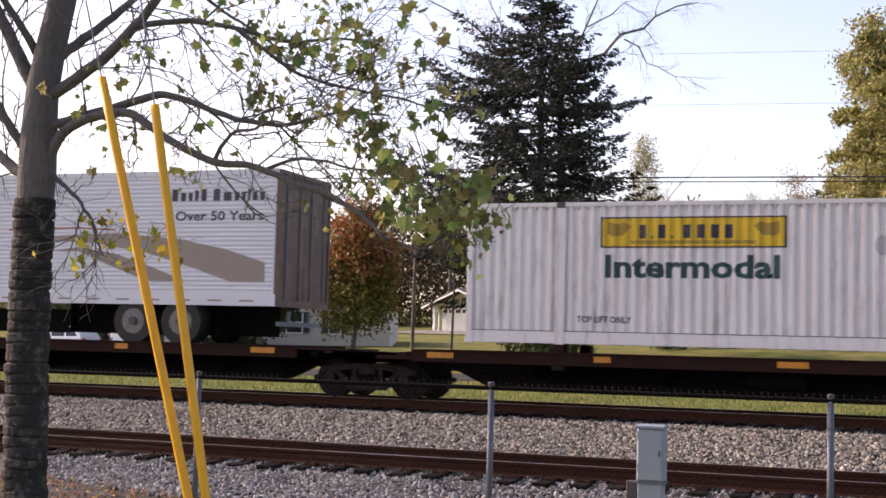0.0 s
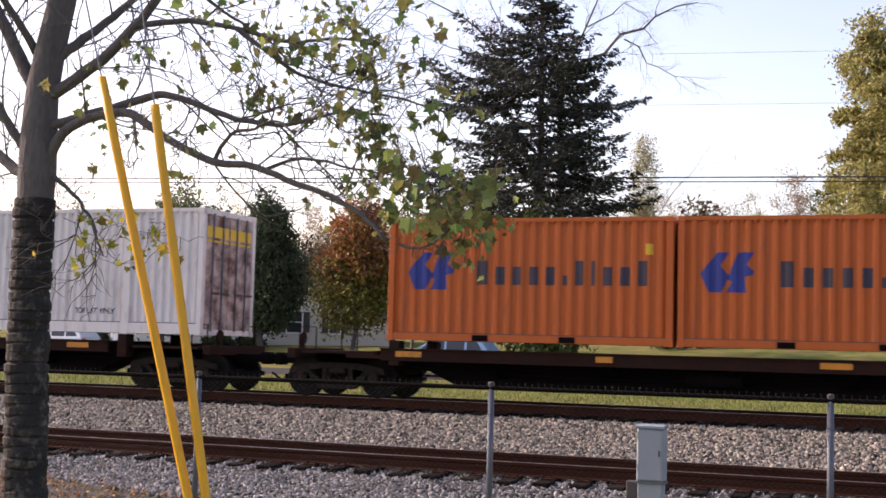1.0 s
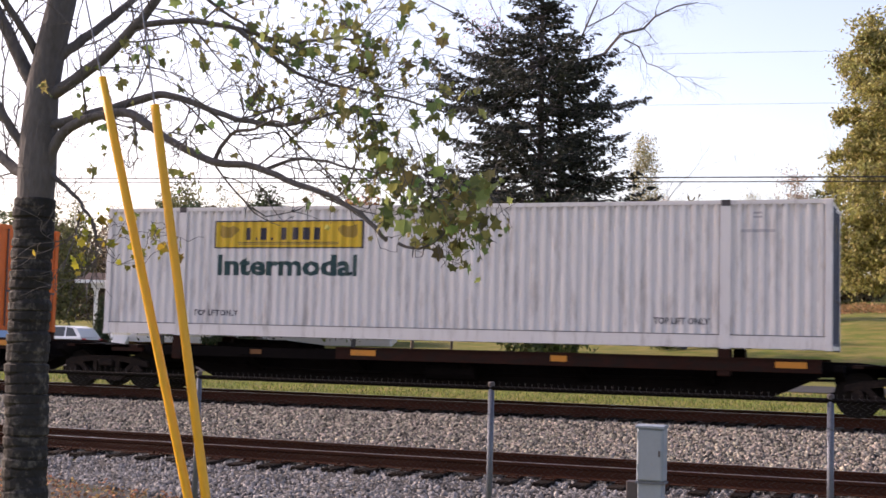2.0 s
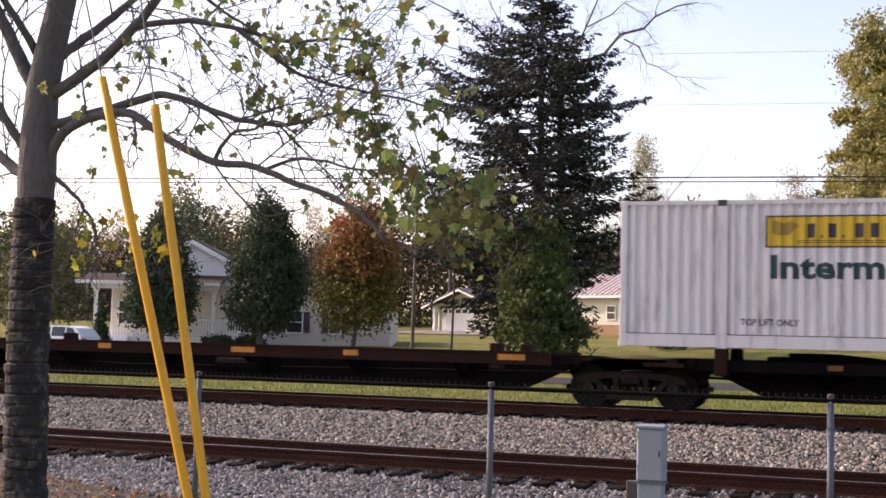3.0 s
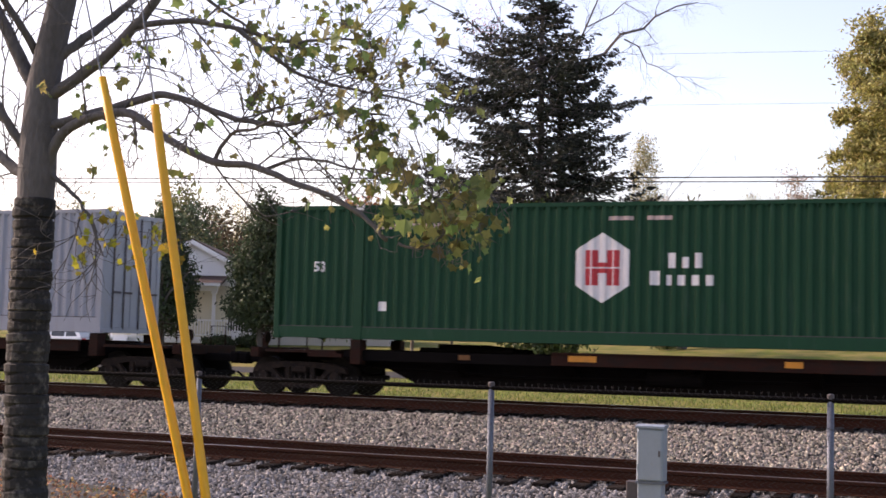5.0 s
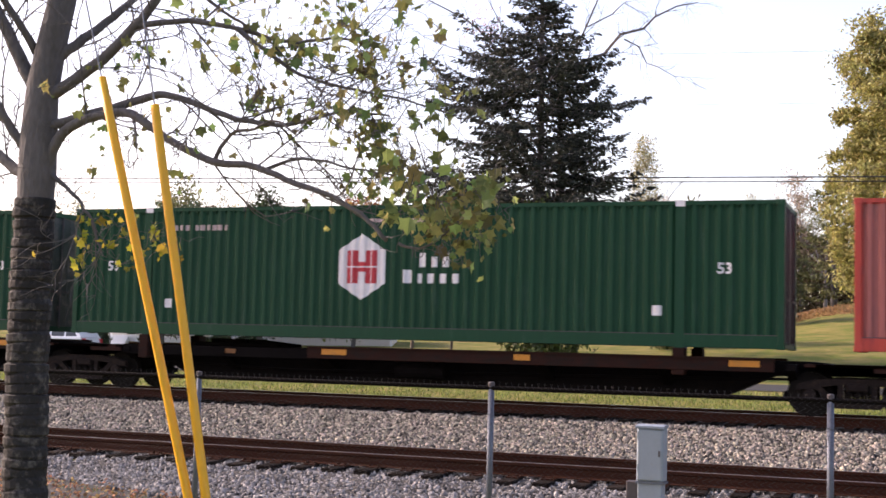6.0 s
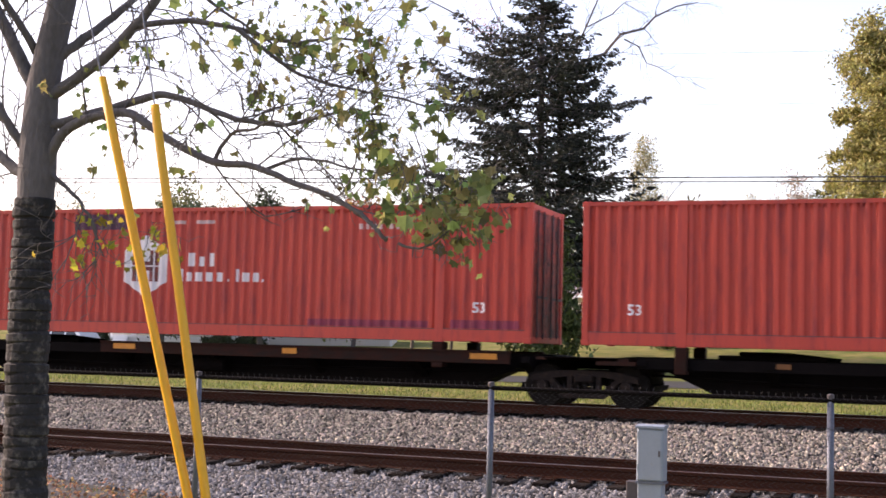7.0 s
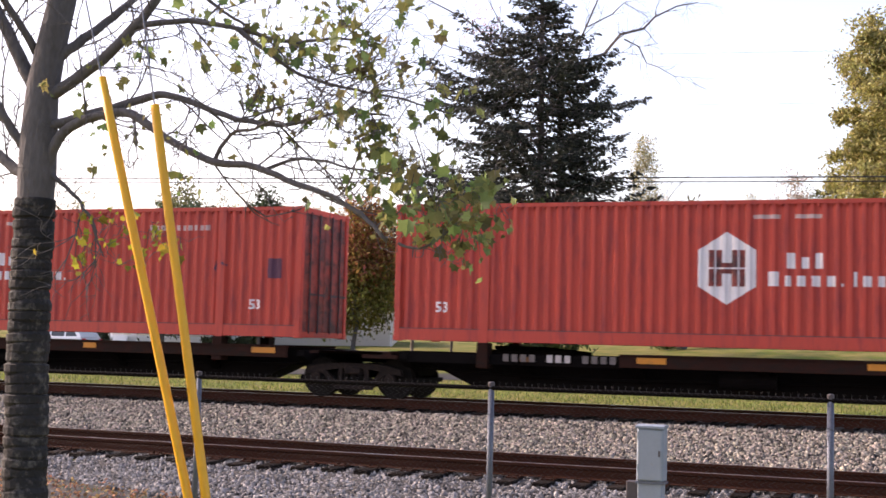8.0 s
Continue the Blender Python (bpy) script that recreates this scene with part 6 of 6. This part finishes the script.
def garage():
    t = thing("garage", pose(-41.75, 118, 2.95, 0, 0, -24) @ pose(41, 0, 0), "open-fronted garage with a white panelled door", "garage")
    for x in (-44.6, -37.2):
        part("wall", boxm(x, x + 0.25, 0.6, 8, 0, 2.6), M["cream"], t)
    part("wall", boxm(-44.6, -36.95, 7.8, 8, 0, 2.6), M["cream"], t)
    part("gable", prism(bmesh.new(), [(-44.9, 2.55), (-36.7, 2.55), (-40.8, 3.9)], 0.5, 0.7), M["cream"], t, "tan gable")
    for a, b in (((-45.7, 2.35), (-40.8, 4.05)), ((-40.8, 4.05), (-35.9, 2.35))):
        part("roof", prism(bmesh.new(), [a, b, (b[0], b[1] + 0.16), (a[0], a[1] + 0.16)], -0.6, 8.6), M["shingle"], t)
        part("rake_board", prism(bmesh.new(), [(a[0], a[1] - 0.18), (b[0], b[1] - 0.18), b, a], -0.65, -0.58), M["trimw"], t)
    for x in (-44.5, -37.3):
        part("post", boxm(x, x + 0.3, -0.2, 0.1, 0, 2.5), M["trimw"], t)
    d = part("garage_door", boxm(-44.3, -39.6, 0.78, 0.86, 0.05, 2.3), M["trimw"], t, "white sectional door")
    for k in range(4):
        part("door_panel", boxm(-44.25, -39.65, 0.745, 0.78, 0.08 + k * 0.55, 0.6 + k * 0.55), M["trimw"], d)
    for k in range(5):
        part("door_pane", boxm(-44.1 + k * 0.9, -43.45 + k * 0.9, 0.73, 0.742, 1.82, 2.16), M["glass"], d)
    part("side_wall", boxm(-39.5, -37.2, 0.78, 0.9, 0, 2.5), M["cream"], t)


def cream_house():
    t = thing("house", pose(-21, 100, 2.55, 0, 0, -22) @ pose(21, 0, 0), "cream house with a brick base and ribbed rusty metal roof", "house")
    part("wall", boxm(-27.5, -14.2, 0, 8, 0, 3.4), M["cream"], t)
    part("foundation", boxm(-27.55, -14.15, -0.06, 8, -0.4, 1.0), M["brick"], t, "tan brick base")
    roof_slab(t, -28.0, -13.8, -0.6, 3.25, 4, 5.2, M["tinroof"], 0.08)
    roof_slab(t, -28.0, -13.8, 8.6, 3.25, 4, 5.2, M["tinroof"], 0.08)
    for k in range(30):
        x = -27.9 + k * 0.48
        part("roof_rib", prism_x(bmesh.new(), [(-0.6, 3.33), (4, 5.28), (4, 5.34), (-0.6, 3.39)], x, x + 0.06), M["trimw"], t)
    part("fascia", boxm(-28.0, -13.8, -0.66, -0.6, 3.1, 3.3), M["trimw"], t)
    for x in (-23.6, -19.6, -16.4):
        window(t, x, x + 0.75, 1.45, 2.45, -0.02)
    part("gable", prism_x(bmesh.new(), [(0, 3.4), (8, 3.4), (4, 5.1)], -27.5, -27.3), M["cream"], t)


def shed():
    t = thing("shed", pose(-13.8, 92, 2.75), "small pale wooden shed beside the house", "shed")
    part("wall", boxm(0, 1.9, 0, 2.5, -0.3, 2.0), M["cream"], t)
    part("roof", boxm(-0.2, 2.1, -0.3, 2.8, 2.0, 2.15), M["shingle"], t)
    part("door", boxm(0.4, 1.2, -0.04, 0, 0, 1.8), M["casting"], t)


white_house()
garage()
cream_house()
shed()


# ---- pole, wires, cars ----
def utility_pole():
    x, y = -24.5, 62
    z = float(ground_z(x, y)) - 0.1
    t = thing("utility_pole", pose(x, y, z), "weathered wooden utility pole carrying cables", "utility pole")
    part("pole", tube(bmesh.new(), [(0, 0, 0), (0.05, 0, 5), (0.1, 0, 9.3)], [0.1, 0.085, 0.075], 10), M["pole"], t)
    part("crossarm", boxm(-0.05, 0.2, -0.6, 0.6, 8.55, 8.68), M["pole"], t)
    for yy in (-0.5, 0.5):
        part("insulator", tube(bmesh.new(), [(0.08, yy, 8.68), (0.08, yy, 8.82)], [0.05, 0.03], 8), M["trimw"], t)


def cable(name, x0, z0, x1, z1, y, r, sag, label):
    t = thing(name, pose(0, y, 0), label, "cable", "overhead cables")
    pts = [(x0 + (x1 - x0) * k / 24, 0, z0 + (z1 - z0) * k / 24 - sag * 4 * (k / 24) * (1 - k / 24)) for k in range(25)]
    part("strand", tube(bmesh.new(), pts, [r] * 25, 5), M["wire"], t)


utility_pole()
cable("overhead_cable", -80, 11.42, 30, 9.37, 62.4, 0.032, 0.2, "black overhead cable behind the railway")
cable("overhead_cable", -80, 11.07, 30, 9.07, 61.6, 0.026, 0.2, "thin black overhead cable behind the railway")
cable("overhead_cable", -60, 17.2, 30, 14.0, 60, 0.006, 0.0, "very thin pale overhead wire")
cable("overhead_cable", -60, 14.4, 30, 11.9, 60, 0.006, 0.0, "very thin lower overhead wire")


def car(paint, label, length=4.45):
    """A small estate car; x from 0 (nose) to its tail, centre line y = 0, road at z = 0."""
    t = thing("car", pose(0, 0, 0), label, "car")
    k = length / 4.45
    side = [(0.02, 0.42), (0.06, 0.68), (0.2, 0.82), (0.95, 0.98), (1.25, 1.02), (4.1, 1.06), (4.38, 1.0), (4.44, 0.75), (4.4, 0.35), (4.0, 0.24), (0.3, 0.24)]
    bm = prism(bmesh.new(), [(a * k, b) for a, b in side], -0.88, 0.88)
    bmesh.ops.bevel(bm, geom=bm.edges[:], offset=0.05, segments=2, affect="EDGES")
    body = part("body", bm, paint, t, smooth=False)
    roof = [(1.2, 1.0), (1.9, 1.5), (2.3, 1.6), (3.5, 1.6), (3.95, 1.5), (4.32, 1.04)]
    bm = bmesh.new()
    lo = [bm.verts.new((a * k, -0.8 + 0.2 * (b - 1.0), b)) for a, b in roof]
    hi = [bm.verts.new((a * k, 0.8 - 0.2 * (b - 1.0), b)) for a, b in roof]
    bm.faces.new(lo)
    bm.faces.new(hi[::-1])
    for i in range(6):
        j = (i + 1) % 6
        bm.faces.new((lo[i], hi[i], hi[j], lo[j]))
    part("cabin", bm, paint, t)
    for pts in ([(1.42, 1.06), (2.0, 1.47), (2.45, 1.53), (2.45, 1.08)], [(2.55, 1.08), (2.55, 1.53), (3.3, 1.53), (3.3, 1.08)], [(3.4, 1.08), (3.4, 1.53), (3.75, 1.48), (4.05, 1.1)]):
        for s in (-1, 1):
            bm = bmesh.new()
            lo = [bm.verts.new((a * k, s * (0.806 - 0.2 * (b - 1.0)), b)) for a, b in pts]
            hi = [bm.verts.new((a * k, s * (0.79 - 0.2 * (b - 1.0)), b)) for a, b in pts]
            bm.faces.new(lo)
            bm.faces.new(hi[::-1])
            for i in range(4):
                j = (i + 1) % 4
                bm.faces.new((lo[i], hi[i], hi[j], lo[j]))
            part("side_window", bm, M["glass"], t)
    for x in (0.85 * k, 3.55 * k):
        for s in (-1, 1):
            bm = bmesh.new()
            cyl_y(bm, 0, s * 0.72, s * 0.9, 0, 0.33, 24)
            w = part("wheel", bm, M["tyre"], t, "black tyre")
            w.location = (x, 0, 0.33)
            bm = bmesh.new()
            cyl_y(bm, 0, s * 0.9, s * 0.91, 0, 0.2, 10)
            part("rim", bm, M["rim"], w, "bright alloy rim")
    for s in (-0.7, 0.7):
        part("headlight", boxm(0.03, 0.16, s - 0.14, s + 0.14, 0.66, 0.8, bevel=0.02), M["trimw"], t)
        part("tail_light", boxm(4.36 * k, 4.45 * k, s - 0.1, s + 0.1, 0.75, 1.0), M["ink_red"], t)
        part("mirror", boxm(1.5 * k, 1.62 * k, s * 1.38 - 0.07, s * 1.38 + 0.07, 1.02, 1.14), paint, t)
    return t


white_car = car(M["car_white"], "white parked car beside the white house")
white_car.matrix_world = pose(-42.9, 54.5, float(ground_z(-41, 54.5)) - 0.02)
blue_car = car(M["car_blue"], "light blue car driving along the road")


CAR_SPEED, CAR_X, CAR_Y = 23.9, 3.56, 49.5


def motions():
    z = float(ground_z(0, CAR_Y)) + 0.02
    walk(blue_car, [(k, pose(CAR_X - CAR_SPEED * k, CAR_Y, z)) for k in TIMES])
    for t, s, y, z in MOVERS:
        walk(t, [(k, pose(s - SPEED * k, y, z)) for k in TIMES])
    # the leaves stir in the wind
    for ob, at, ci in SWAY:
        amp = 0.022 if ci == 3 else 0.012
        rows = []
        for k in range(33):
            t = k * 0.25
            a, b = math.sin(t * 2.6 + ci * 1.7), math.sin(t * 4.3 + ci * 2.9)
            rows.append((t, pose(at[0] + amp * (0.7 * a + 0.3 * b), at[1], at[2] + amp * 0.6 * b, 0, 1.2 * a, 0)))
        walk(ob, rows)
    turn = -math.degrees(SPEED / 0.4191) / FPS
    for w, x in WHEELS:
        walk(w, [(k / FPS, pose(x, 0, 0.4191, 0, turn * k, 0)) for k in range(0, 8 * FPS + 1)])


motions()
